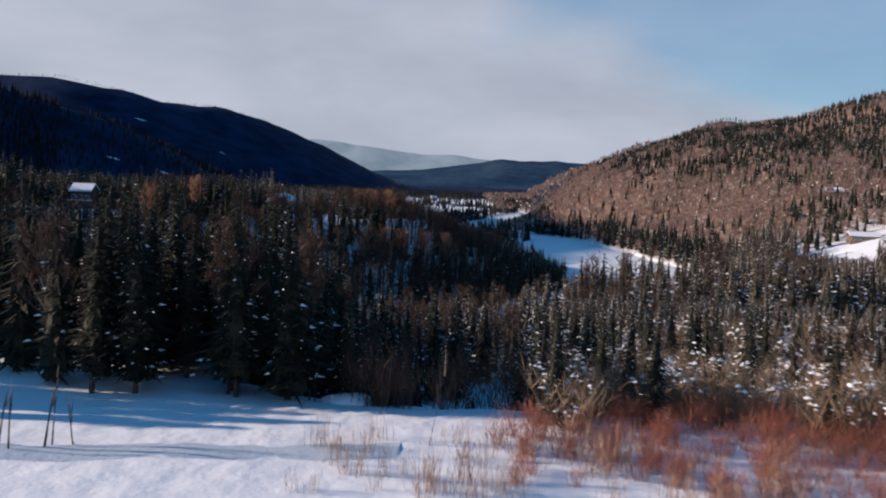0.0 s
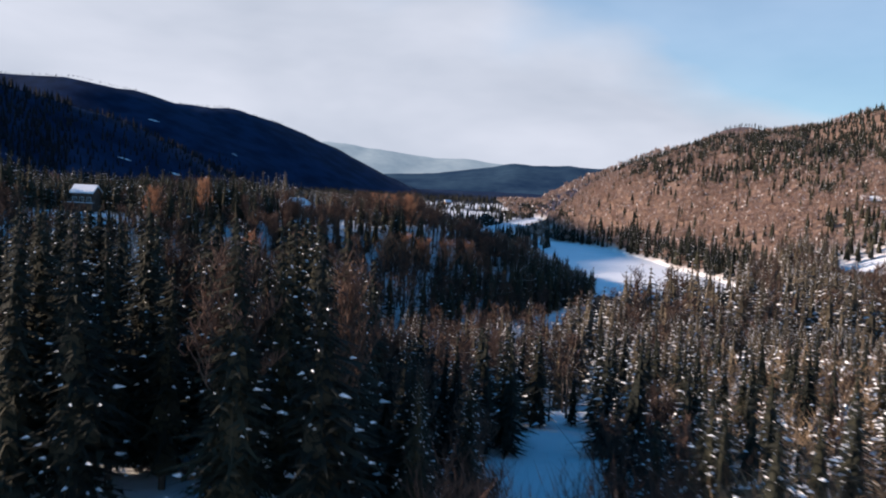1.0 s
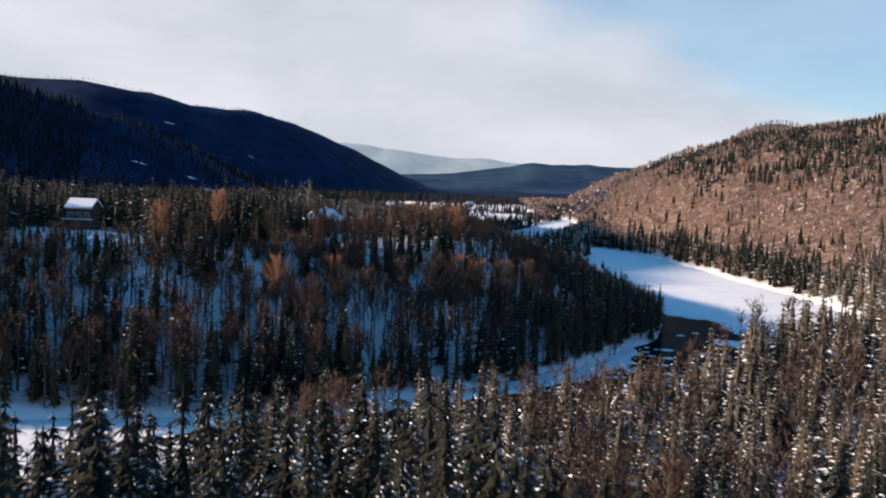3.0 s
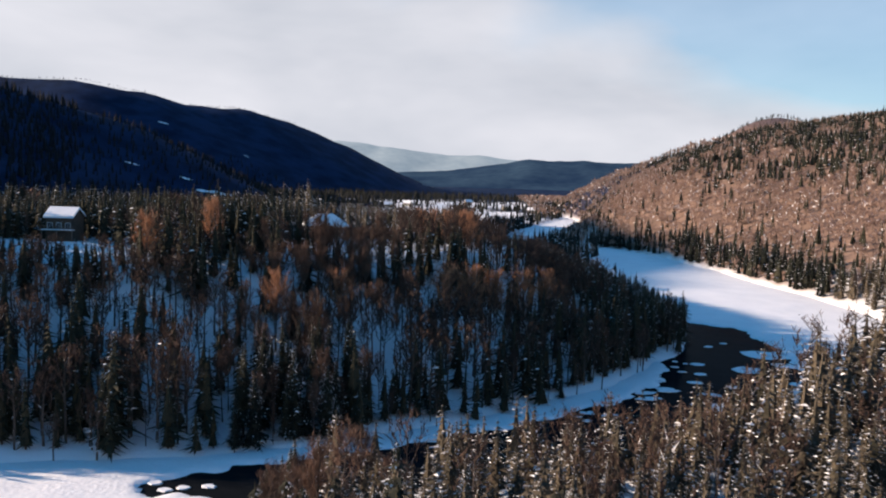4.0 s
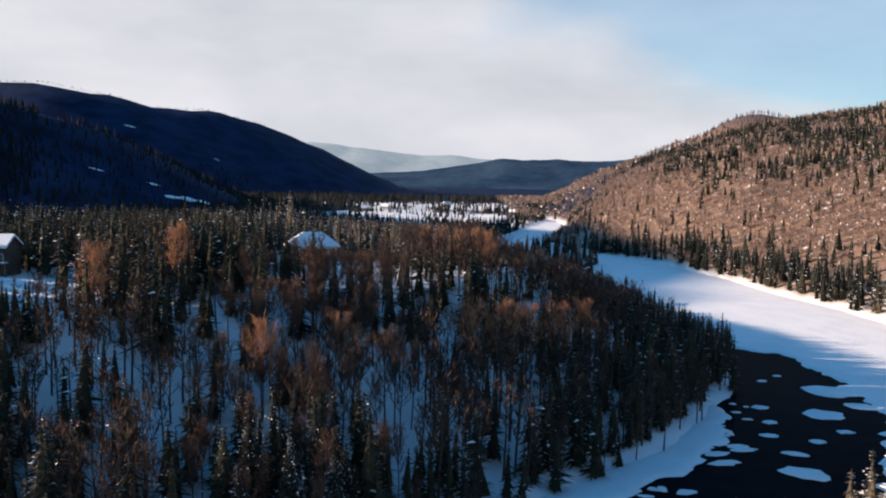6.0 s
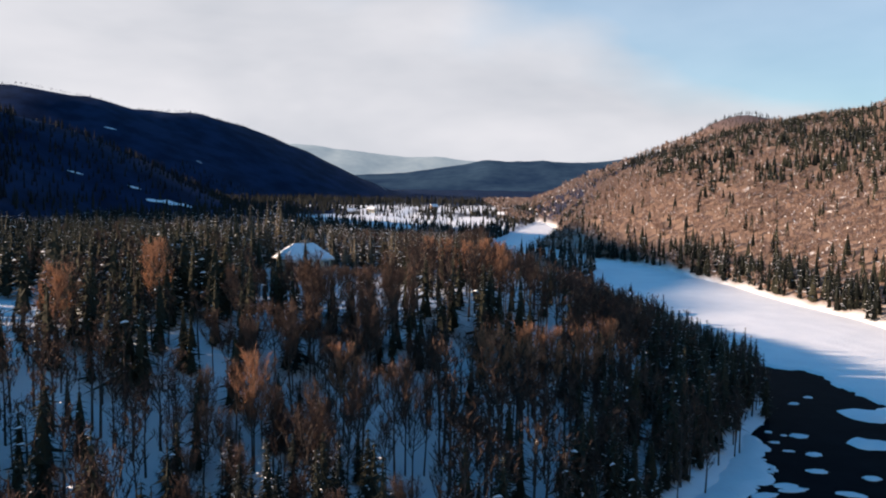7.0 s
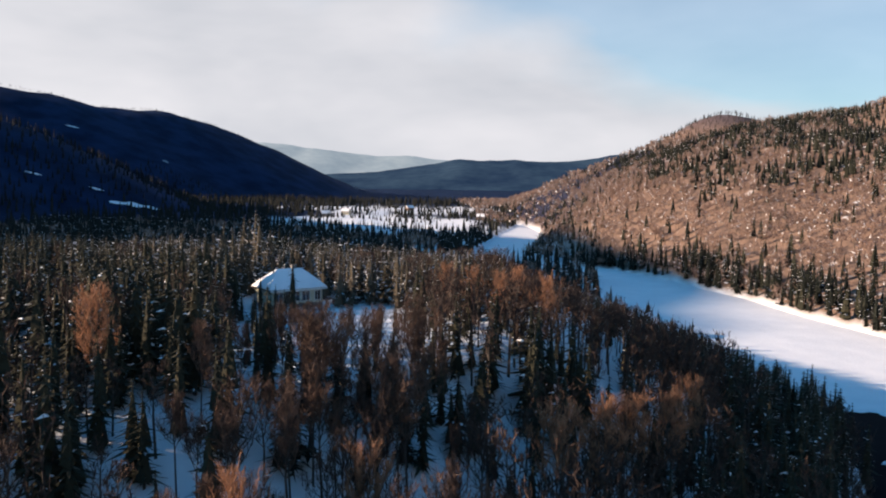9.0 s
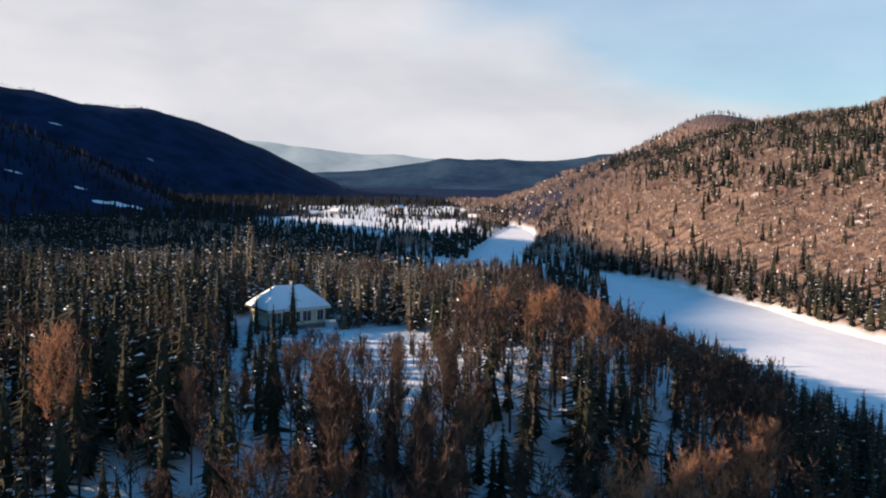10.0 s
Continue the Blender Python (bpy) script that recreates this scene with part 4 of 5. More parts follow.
rk_ = (rs_ < 0) & (rd_ > -1.2) & (rd_ < 3.5) & (ru_ < 0.6) & ((rx_ > -44) | (ry_ > 93))
rspruce = np.random.default_rng(372).random(rk_.sum()) < 0.62
nx_, ny_, nspruce, nh = np.append(nx_, rx_[rk_]), np.append(ny_, ry_[rk_]), np.append(nspruce, rspruce), np.append(nh, np.where(rspruce, 5 + 5 * rv_[rk_], 5 + 3 * rv_[rk_]))
# spruces standing before the house
fx_ = np.array([-35.9, -40.6, -38.5, -37.2, -44.6, -46.5, -50.0, -52.5, -48.7, -55.0, -57.0, -53.5])
fy_ = np.array([189.3, 190.0, 190.3, 190.2, 191.5, 187.0, 193.2, 190.6, 191.6, 192.6, 190.0, 194.6])
fh_ = np.array([8.2, 5.4, 4.2, 3.6, 5.5, 6.5, 9.4, 10.2, 8.6, 10.8, 11.2, 10.4])
nx_, ny_, nh, nspruce = np.append(nx_, fx_), np.append(ny_, fy_), np.append(nh, fh_), np.append(nspruce, fh_ > 0)

# single trees: those nearest to the line of flight
along = np.abs(nx_ - np.interp(ny_, (-55, 82, 260), (16, -23, -30))) * np.where((ny_ < 45) & (nx_ > 10), 0.5, 1.0) + np.maximum(0, ny_ - 150) * 0.5
single = np.zeros(len(nx_), bool)
for is_spruce, count in ((True, 260), (False, 190)):
    i = np.nonzero(nspruce == is_spruce)[0]
    single[i[np.argsort(along[i])[:count]]] = True

spruce_models = [tree_parts("spruce_tree", s, {0: "crown", 1: "snow", 2: "trunk"}, C_MATS, l, "tree", "spruces below the flight")
                 for s, l in zip(SPRUCE_NEAR, ("dark green spruce with snow on its boughs", "slim dark green spruce lightly dusted with snow", "broad spruce heavily laden with snow",
                                               "dark green spruce with a little snow", "narrow dark spruce with a bare lower trunk", "spruce thickly flecked with fresh snow"))]
bare_models = [tree_parts("bare_tree", s, {0: "crown", 1: "snow", 2: "trunk"}, B_MATS, "leafless brown tree with fine twigs on snowy slope", "tree", "bare trees on the slopes")
               for s in BARE_NEAR]
r = np.random.default_rng(303)
laden = (river_gap(nx_, ny_)[1] > 0) & (ny_ > 8) & (nx_ > 6 - 0.6 * np.maximum(ny_ - 30, 0))
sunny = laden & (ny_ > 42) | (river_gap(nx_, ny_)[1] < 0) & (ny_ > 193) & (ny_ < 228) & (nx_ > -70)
dim = (nx_ < 12) & (ny_ < 3) & (nx_ > -45)
first = set()
for i in np.nonzero(single)[0]:
    models = spruce_models if nspruce[i] else bare_models
    k = int(r.integers(len(models)))
    if nspruce[i]:
        k = (2, 5, 5, 0, 5, 2)[k] if laden[i] else (4, 1, 3, 4, 1, 3)[k] if dim[i] else k % 5
    fat = r.uniform(1.15, 1.7) if nspruce[i] else r.uniform(0.85, 1.2)
    m = pose(nx_[i], ny_[i], float(land(nx_[i], ny_[i])) - 0.1, r.uniform(-2, 2), r.uniform(-2, 2), r.uniform(0, 360))
    size = Matrix.Diagonal((nh[i] * fat, nh[i] * fat, nh[i], 1))
    if (nspruce[i], k) not in first:
        first.add((nspruce[i], k))
        models[k].matrix_basis = m @ size
    else:
        made = copy_thing(models[k], m)
        made.scale = (nh[i] * fat, nh[i] * fat, nh[i])

# tall pines with high crowns, out of view, added to cast shadow on the terrace
shade_pine_model = tree_parts("pine_tree", conifer_shape(180, 14, 22, 2, 0.15, 0.70, 0.30), {0: "crown", 1: "snow", 2: "trunk"}, C_MATS, "tall dark pine with a bare lower trunk, out of view, added to shade the terrace", "tree", "pines beside the terrace")
for k, (x, y, h) in enumerate(((-14.2, -22.9, 7.2), (-11.5, -21.8, 7.2), (-12.9, -20.5, 7.4), (-15.7, -19.4, 7.6), (-17.2, -20.9, 7.4), (-20.0, -17.8, 8.2), (-13.6, -18.3, 6.6), (-23.0, -16.6, 8.8), (-17.0, -16.2, 7.6), (-21.5, -19.4, 8.4))):
    m = pose(x, y, float(land(x, y)) - 0.1, 0, 0, 71 * k)
    made = shade_pine_model if k == 0 else copy_thing(shade_pine_model, m)
    made.matrix_basis = m @ Matrix.Diagonal((1.5 * h, 1.5 * h, h, 1))

afar = (ny_ > 226) | (ny_ > 190) & ((nx_ < -88) | (nx_ > 45)) | (nx_ < -105) | (ny_ < 110) & (np.abs(nx_ - 5) > 80)
close = (ny_ < 78) & (nx_ > -40) & (nx_ < 58)
SUNLIT_MATS = [M_NEEDLE_SUNLIT, M_SNOW_TREE, M_BARK]
for which, shapes, mats, name, label in (
        (nspruce & close & ~sunny & ~dim, SPRUCE_FINE, C_MATS, "near_spruce_forest", "dark spruces lightly flecked with snow below the flight"),
        (nspruce & close & ~sunny & dim, SPRUCE_DARK, C_MATS, "shaded_spruce_wood", "dark shaded spruces with little snow beside the terrace"),
        (nspruce & close & sunny, SPRUCE_FROSTED, SUNLIT_MATS, "frosted_spruce_forest", "sunlit spruces thickly flecked with snow on the near slope"),
        (nspruce & ~close & ~sunny & ~afar, SPRUCE_MID, C_MATS, "spruce_forest", "dense snow-dusted spruce forest on the valley slopes"),
        (nspruce & ~close & ~sunny & afar, SPRUCE_FAR, C_MATS, "outer_spruce_forest", "dense spruce forest behind the house and beside the slope"),
        (nspruce & ~close & sunny, SPRUCE_SNOWY, SUNLIT_MATS, "snowy_spruce_forest", "sunlit spruces flecked with snow along the slopes"),
        (~nspruce & sunny, BARE_SNOWY, B_MATS, "snowy_woodland", "leafless brown trees with snow on their limbs on the near slope"),
        (~nspruce & ~sunny & ~afar, BARE_MID, B_MATS, "bare_woodland", "leafless brown woodland on the snowy slopes"),
        (~nspruce & ~sunny & afar, BARE_FAR, B_MATS, "outer_bare_woodland", "leafless brown woodland behind the spruces")):
    i = np.nonzero(~single & which)[0]
    broad = (1.1, 1.55) if "wood" in name else (1.25, 1.8) if "near" in name or "frosted" in name else (1.35, 1.9)
    forest(name, nx_[i], ny_[i], nh[i], shapes, mats, label, "forest", 305 + len(name), broad)


# woods west of the bench and of the terrace, mostly unseen, added to block low sun
wx, wy, wu, wv = scatter(-300, -118, -14, 300, 4.6, 361)
wd, _ = river_gap(wx, wy)
wk = (wd > 3) & (wu < 0.92)
wx, wy, wv = wx[wk], wy[wk], wv[wk]
wh = 8.5 + 5 * wv
wh = np.where((wy > 60) & (wy < 100), np.minimum(wh, np.maximum(0.24 * (-47 - wx) - land(wx, wy), 3.0)), wh)
wh = np.where(wy > 120, np.minimum(wh, np.maximum(38.5 - 0.0755 * (wy - 81) - land(wx, wy), 3.0)), wh)
forest("western_woods", wx, wy, wh, SPRUCE_HILL, F_MATS, "dark spruce woods on the west side of the valley, mostly unseen, added for shade", "forest", 362, (1.2, 1.7))


def valley_rule(x, y, d, side):
    p = waves(x, y, 90, 95, 3)
    return np.clip(0.9 + 0.4 * waves(x, y, 40, 96, 2), 0.5, 1), np.clip(0.86 + 0.35 * p, 0.3, 1)


def hill_rule(x, y, d, side):
    p, q = waves(x, y, 70, 97, 4), waves(x, y, 22, 98, 2)
    high = smooth(26, 56, land(x, y))
    return np.full_like(x, 0.93), np.clip(0.09 + 0.38 * p * (q > -0.1) + 0.95 * high * (0.95 + 0.7 * p) + (0.5 + 0.6 * q) * smooth(45, 10, d) + (0.55 + 0.6 * p) * smooth(100, 55, d) * smooth(330, 285, y), 0.03, 0.95)


# the valley beyond the house, west of the river
vx, vy, vs, _ = plant(-260, 90, 262, 640, 4.8, 311, valley_rule)
west = (river_gap(vx, vy)[1] < 0) & (vx > -70 - 0.45 * (vy - 80))
vx, vy, vs = vx[west], vy[west], vs[west]
r = np.random.default_rng(312)
vh = r.uniform(6, 11.5, len(vx)) * np.where((vx > -25) & (vx < 18) & (vy > 330) & (vy < 490), 0.62, 1.0) * np.where((vx > -25) & (vx < 45) & (vy <= 330), 0.62, 1.0)
low = (vx > -6) & (vx < 24) & (vy > 395) & (vy < 490)
vh = np.where(low, vh * 0.5, vh)
thin = ~low | (np.random.default_rng(315).random(len(vx)) < 0.45)
vx, vy, vs, vh = vx[thin], vy[thin], vs[thin], vh[thin]
forest("valley_spruces", vx[vs], vy[vs], vh[vs], SPRUCE_HILL, F_MATS, "dark spruce forest on the valley floor", "forest", 313, (1.2, 1.7))
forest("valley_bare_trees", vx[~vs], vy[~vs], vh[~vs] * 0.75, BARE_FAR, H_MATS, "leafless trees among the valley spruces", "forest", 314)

# the hill east of the river
hx, hy, hs, hd = plant(20, 420, 225, 760, 4.4, 321, hill_rule)
east = (river_gap(hx, hy)[1] > 0) & (hx < 40 + 0.62 * (hy + 60) + 25)
hx, hy, hs, hd = hx[east], hy[east], hs[east], hd[east]
mid = ~((hx < 135) & (hy < 262))
hx, hy, hs = hx[mid], hy[mid], hs[mid]
r = np.random.default_rng(322)
hh = np.where(hs, r.uniform(5.5, 10.5, len(hx)) * np.interp(hy, (400, 650), (1, 0.8)), r.uniform(4, 6.8, len(hx)))
near_hill = hy < 430
forest("hill_spruces", hx[hs & near_hill], hy[hs & near_hill], hh[hs & near_hill] * 0.85, SPRUCE_FAR, C_MATS, "snow-dusted spruces scattered on the sunny hillside", "forest", 323, (1.6, 2.3))
forest("upper_hill_spruces", hx[hs & ~near_hill], hy[hs & ~near_hill], hh[hs & ~near_hill] * 0.85, SPRUCE_HILL, C_MATS, "spruces crowning the wooded hill", "forest", 324, (1.6, 2.3))
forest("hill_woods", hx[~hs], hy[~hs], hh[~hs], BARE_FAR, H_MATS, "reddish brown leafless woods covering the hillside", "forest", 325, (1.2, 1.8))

# a row of spruces along the foot of the hill
kx, ky, ku, _ = scatter(60, 125, 235, 500, 2.5, 326)
kd, ks = river_gap(kx, ky)
kk = (ks > 0) & (kd > 0.6) & (kd < 11) & (ku < 0.48 + 0.5 * waves(kx, ky, 38, 99, 2)) & ~((kx < 135) & (ky < 262))
kx, ky = kx[kk], ky[kk]
r = np.random.default_rng(327)
forest("shore_spruces", kx, ky, r.uniform(6, 11, len(kx)), SPRUCE_MID, C_MATS, "snow-dusted spruces lining the sunny river bank", "forest", 328, (1.5, 2.1))

# farther hill and valley
fx, fy, fs, _ = plant(50, 420, 760, 1350, 6.5, 331, hill_rule)
fs = fs | (land(fx, fy) > 100)
r = np.random.default_rng(332)
fh = r.uniform(6, 10, len(fx)) * np.where(land(fx, fy) > 95, 0.6, 1.0)
forest("far_hill_spruces", fx[fs], fy[fs], fh[fs], SPRUCE_DIM, F_MATS, "distant spruces on the hill's end", "forest", 333)
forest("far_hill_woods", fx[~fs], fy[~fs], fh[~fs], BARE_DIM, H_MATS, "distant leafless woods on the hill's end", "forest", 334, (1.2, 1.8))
bx, by, bs, _ = plant(-420, 80, 640, 1400, 9.5, 341, valley_rule)
ridge = land(bx, by) > 16
forest("ridge_spruces", bx[ridge], by[ridge], 6 + 5 * np.random.default_rng(344).random(ridge.sum()), SPRUCE_DIM, [M_NEEDLE_SHADED, M_SNOW_TREE, M_BARK], "dark forest on the shaded mountain ridge", "forest", 348, (1.0, 1.6))
bx, by = bx[~ridge], by[~ridge]
r = np.random.default_rng(342)
bh = r.uniform(6, 12, len(bx))
forest("far_valley_spruces", bx, by, bh, SPRUCE_DIM, F_MATS, "dark spruces among the far fields", "forest", 343, (1.0, 1.6))
# clumps of trees on the open fields
cx_, cy_, cu_, _ = scatter(-150, 110, 640, 1130, 6.0, 345)
ck = (far_field(cx_, cy_) > 0.5) & (waves(cx_, cy_, 70, 346, 3) > 0.22) & (cu_ < 0.7)
forest("field_trees", cx_[ck], cy_[ck], 4 + 5 * cu_[ck], SPRUCE_DIM, F_MATS, "dark clumps of trees on the snowy fields", "forest", 347, (1.1, 1.8))
# shaded mountain foot and slopes on the left
mx, my, mu, _ = scatter(-560, -60, 300, 1000, 8.0, 351)
mk = (mx < -70 - 0.45 * (my - 80)) & (clear(mx, my) < 0.5) & (mx > -0.75 * my - 60)
mx, my = mx[mk], my[mk]
r = np.random.default_rng(352)
forest("mountain_spruces", mx, my, r.uniform(8, 13, len(mx)), SPRUCE_DIM, [M_NEEDLE_SHADED, M_SNOW_TREE, M_BARK], "dark forest at the foot of the shaded mountain", "forest", 353, (1.0, 1.6))
# trees along the mountain crests
cx, cy = [], []
for line in (REAR, FRONT):
    for (ax, ay, _), (qx, qy, _) in zip(line[1:-1], line[2:]):
        n = int(math.hypot(qx - ax, qy - ay) / 2.2)
        t = r.random(n)
        cx.append(ax + (qx - ax) * t + r.normal(0, 9, n))
        cy.append(ay + (qy - ay) * t + r.normal(0, 14, n))
cx, cy = np.concatenate(cx), np.concatenate(cy)
forest("crest_trees", cx, cy - 6, r.uniform(2, 4.5, len(cx)), SPRUCE_DIM, [M_NEEDLE_SHADED, M_SNOW_TREE, M_BARK], "trees along the mountain crest", "forest", 354, (1.0, 1.6))

# rust-coloured crowns standing out on the bench
rust_models = [tree_parts("rusty_tree", bare_shape(260 + i, 22, 11, 8, 0.0115, 2, 0.05, 0.3, 0.23), {0: "crown", 1: "snow", 2: "trunk"}, [M_RUST, M_SNOW_TREE, M_BARK],
                          "leafless tree with a rust-coloured crown", "tree", "rusty trees on the bench") for i in range(3)]
for i, (x, y, h) in enumerate(RUSTY):
    h = min(h * 1.12, 27.0 - float(land(x, y))) if y > 160 else h * 1.12
    m = pose(x, y, float(land(x, y)) - 0.1, 0, 0, 77 * i)
    if i < 3:
        rust_models[i].matrix_basis = m @ Matrix.Diagonal((h, h, h, 1))
    else:
        copy_thing(rust_models[i % 3], m).scale = (h, h, h)


# ---------- buildings, car, shrubs ----------
def box_bm(bm, x0, x1, y0, y1, z0, z1, bevel=0.0):
    """A box with softened edges added to bm."""
    vs = [bm.verts.new((x, y, z)) for z in (z0, z1) for x, y in ((x0, y0), (x1, y0), (x1, y1), (x0, y1))]
    fs = [bm.faces.new([vs[i] for i in f]) for f in ((3, 2, 1, 0), (4, 5, 6, 7), (0, 1, 5, 4), (1, 2, 6, 5), (2, 3, 7, 6), (3, 0, 4, 7))]
    if bevel:
        es = list({e for f in fs for e in f.edges})
        bmesh.ops.bevel(bm, geom=es, offset=bevel, segments=2, affect="EDGES", profile=0.6)
    return bm


def part(name, bm, mat, parent, label="", place=None):
    me = bpy.data.meshes.new(name)
    bmesh.ops.recalc_face_normals(bm, faces=bm.faces)
    bm.to_mesh(me)
    bm.free()
    me.materials.append(mat)
    ob = new(name, me)
    ob.parent = parent
    if place is not None:
        ob.matrix_basis = place
    return tagged(ob, label) if label else ob


def box_part(name, dims, mat, parent, label="", bevel=0.02, place=None):
    return part(name, box_bm(bmesh.new(), *dims, bevel=bevel), mat, parent, label, place)


def hip_shell(w, d, z, rise, ridge, thick, puff=0.0):
    """A hipped roof slab, w by d at the eaves, as a closed shell; puff rounds a snow layer."""
    bm = bmesh.new()
    n = 7
    rows = []
    for k in range(n):
        f = k / (n - 1)
        g = f
        hw, hd = w / 2 * (1 - f) + ridge / 2 * f, d / 2 * (1 - f) + 0.02 * f
        up = z + rise * g + thick * (1 if not puff else min(1.0, 0.55 + 1.6 * f))
        pts = []
        for sx, sy in ((-1, -1), (1, -1), (1, 1), (-1, 1)):
            pts.append((sx * hw, sy * hd, up))
        rows.append([bm.verts.new(p) for p in pts])
    low = [bm.verts.new((sx * w / 2, sy * d / 2, z)) for sx, sy in ((-1, -1), (1, -1), (1, 1), (-1, 1))]
    rows.insert(0, low)
    for a, b in zip(rows[:-1], rows[1:]):
        for i in range(4):
            bm.faces.new((a[i], a[(i + 1) % 4], b[(i + 1) % 4], b[i]))
    bm.faces.new(rows[-1])
    bm.faces.new(low[::-1])
    return bm


def gable_shell(w, d, z, rise, thick):
    """A gabled roof slab with its ridge along x."""
    bm = bmesh.new()
    ring = [(-d / 2, z), (0, z + rise), (d / 2, z), (d / 2, z + thick), (0, z + rise + thick * 1.1), (-d / 2, z + thick)]
    ends = [[bm.verts.new((s * w / 2, y, h)) for y, h in ring] for s in (-1, 1)]
    for i in range(6):
        j = (i + 1) % 6
        bm.faces.new((ends[0][i], ends[0][j], ends[1][j], ends[1][i]))
    bm.faces.new(ends[0][::-1])
    bm.faces.new(ends[1])
    return bm


def gable_wall(w, d, z0, z1, rise):
    """House body with gable ends."""
    bm = bmesh.new()
    ring = [(-d / 2, z0), (d / 2, z0), (d / 2, z1), (0, z1 + rise), (-d / 2, z1)]
    ends = [[bm.verts.new((s * w / 2, y, h)) for y, h in ring] for s in (-1, 1)]
    for i in range(5):
        j = (i + 1) % 5
        bm.faces.new((ends[0][i], ends[0][j], ends[1][j], ends[1][i]))
    bm.faces.new(ends[0][::-1])
    bm.faces.new(ends[1])
    return bm


def add_window(parent, x, z, w, h, face, frame_mat, turn=0):
    """A window set proud of the wall whose plane is y = face (seen from -y): frame of four bars, pane, sill."""
    place = pose(0, 0, 0, 0, 0, turn)
    win = box_part("window", (x - w / 2, x + w / 2, face - 0.05, face - 0.003, z, z + h), M_GLASS, parent, "dark window with pale frame", 0.0, place)
    for name, dims in (("frame", (x - w / 2 - 0.09, x - w / 2, face - 0.09, face - 0.002, z - 0.09, z + h + 0.09)),
                       ("frame", (x + w / 2, x + w / 2 + 0.09, face - 0.09, face - 0.002, z - 0.09, z + h + 0.09)),
                       ("frame", (x - w / 2, x + w / 2, face - 0.09, face - 0.002, z + h, z + h + 0.09)),
                       ("frame", (x - 0.03, x + 0.03, face - 0.08, face - 0.051, z, z + h)),
                       ("sill", (x - w / 2 - 0.12, x + w / 2 + 0.12, face - 0.16, face - 0.091, z - 0.12, z - 0.04))):
        box_part(name, dims, frame_mat, win, "", 0.01)
    return win


# the cream house on the bench
house = new("house")
house.matrix_basis = pose(-37.5, 196.9, 19.25, 0, 0, 34) @ Matrix.Diagonal((0.86, 1, 1, 1))
tagged(house, "cream cottage with a hipped roof under thick snow", "house")
box_part("foundation", (-4.85, 4.85, -2.95, 2.95, -1.2, 0.55), M_STONE, house, "grey stone foundation", 0.03)
box_part("wall", (-4.8, 4.8, -2.9, 2.9, 0.55, 2.72), M_WALL, house, "cream clapboard wall", 0.02)
for k in range(9):
    box_part("clapboard", (-4.8, 4.8, -2.935, -2.9, 0.6 + k * 0.235, 0.6 + k * 0.235 + 0.21), M_WALL, house, "", 0.008)
roof = part("roof", hip_shell(10.9, 6.9, 2.66, 2.5, 4.7, 0.14), M_DARKWOOD, house, "dark shingled hip roof")
part("snow", hip_shell(10.8, 6.8, 2.81, 2.5, 4.7, 0.30, 1), M_ROOFSNOW, roof, "thick smooth snow layer")
for side_ in (-1, 1):
    box_part("fascia", (-5.45, 5.45, side_ * 3.49 - 0.03, side_ * 3.49 + 0.03, 2.58, 2.80), M_TRIM, house, "white fascia board")
for x_ in (-3.6, -0.4, 1.5, 3.8):
    add_window(house, x_, 1.0, 1.45 if x_ != 3.8 else 1.05, 1.35, -2.935, M_TRIM)
door = box_part("door", (-2.35, -1.45, -2.99, -2.938, 0.56, 2.55), M_DARKWOOD, house, "dark wooden front door")
box_part("handle", (-1.62, -1.54, -3.04, -2.992, 1.45, 1.58), M_METAL, door)
chimney = box_part("chimney", (0.55, 1.25, -0.15, 0.55, 4.4, 6.0), M_STONE, house, "grey masonry chimney", 0.03)
box_part("cap", (0.47, 1.33, -0.23, 0.63, 6.0, 6.11), M_STONE, chimney)
box_part("vent_pipe", (-3.1, -2.9, -0.1, 0.1, 4.3, 5.4), M_METAL, house, "dark roof vent")
for i, (x_, y_) in enumerate(((-1.9, -3.35), (-1.9, -3.75))):
    box_part("step", (x_ - 0.6, x_ + 0.6, y_ - 0.2, y_ + 0.6, -0.3, 0.15), M_STONE, house, "", 0.02)


def wheel(parent, x, y, z, r=0.32):
    bm = bmesh.new()
    bmesh.ops.create_cone(bm, cap_ends=True, segments=20, radius1=r, radius2=r, depth=0.2, matrix=pose(x, y, z, 90, 0, 0))
    w = part("wheel", bm, M_RUBBER, parent)
    bm = bmesh.new()
    bmesh.ops.create_cone(bm, cap_ends=True, segments=14, radius1=r * 0.6, radius2=r * 0.6, depth=0.22, matrix=pose(x, y, z, 90, 0, 0))
    part("rim", bm, M_METAL, w)


car = new("car")
car.matrix_basis = pose(-28.9, 198.6, float(land(-28.9, 198.6)), 0, 0, 28)
tagged(car, "dark parked car with snow on its roof beside the house", "car")
box_part("body", (-2.1, 2.1, -0.86, 0.86, 0.28, 0.88), M_CAR, car, "", 0.12)
bm = bmesh.new()
vs = [bm.verts.new(p) for p in ((-1.5, -0.8, 0.86), (1.1, -0.8, 0.86), (1.1, 0.8, 0.86), (-1.5, 0.8, 0.86), (-1.15, -0.66, 1.42), (0.5, -0.66, 1.42), (0.5, 0.66, 1.42), (-1.15, 0.66, 1.42))]
for f in ((0, 1, 5, 4), (1, 2, 6, 5), (2, 3, 7, 6), (3, 0, 4, 7), (4, 5, 6, 7), (3, 2, 1, 0)):
    bm.faces.new([vs[i] for i in f])
part("cabin", bm, M_GLASS, car, "dark windows")
box_part("snow", (-1.25, 0.6, -0.7, 0.7, 1.42, 1.64), M_ROOFSNOW, car, "snow on the roof", 0.09)
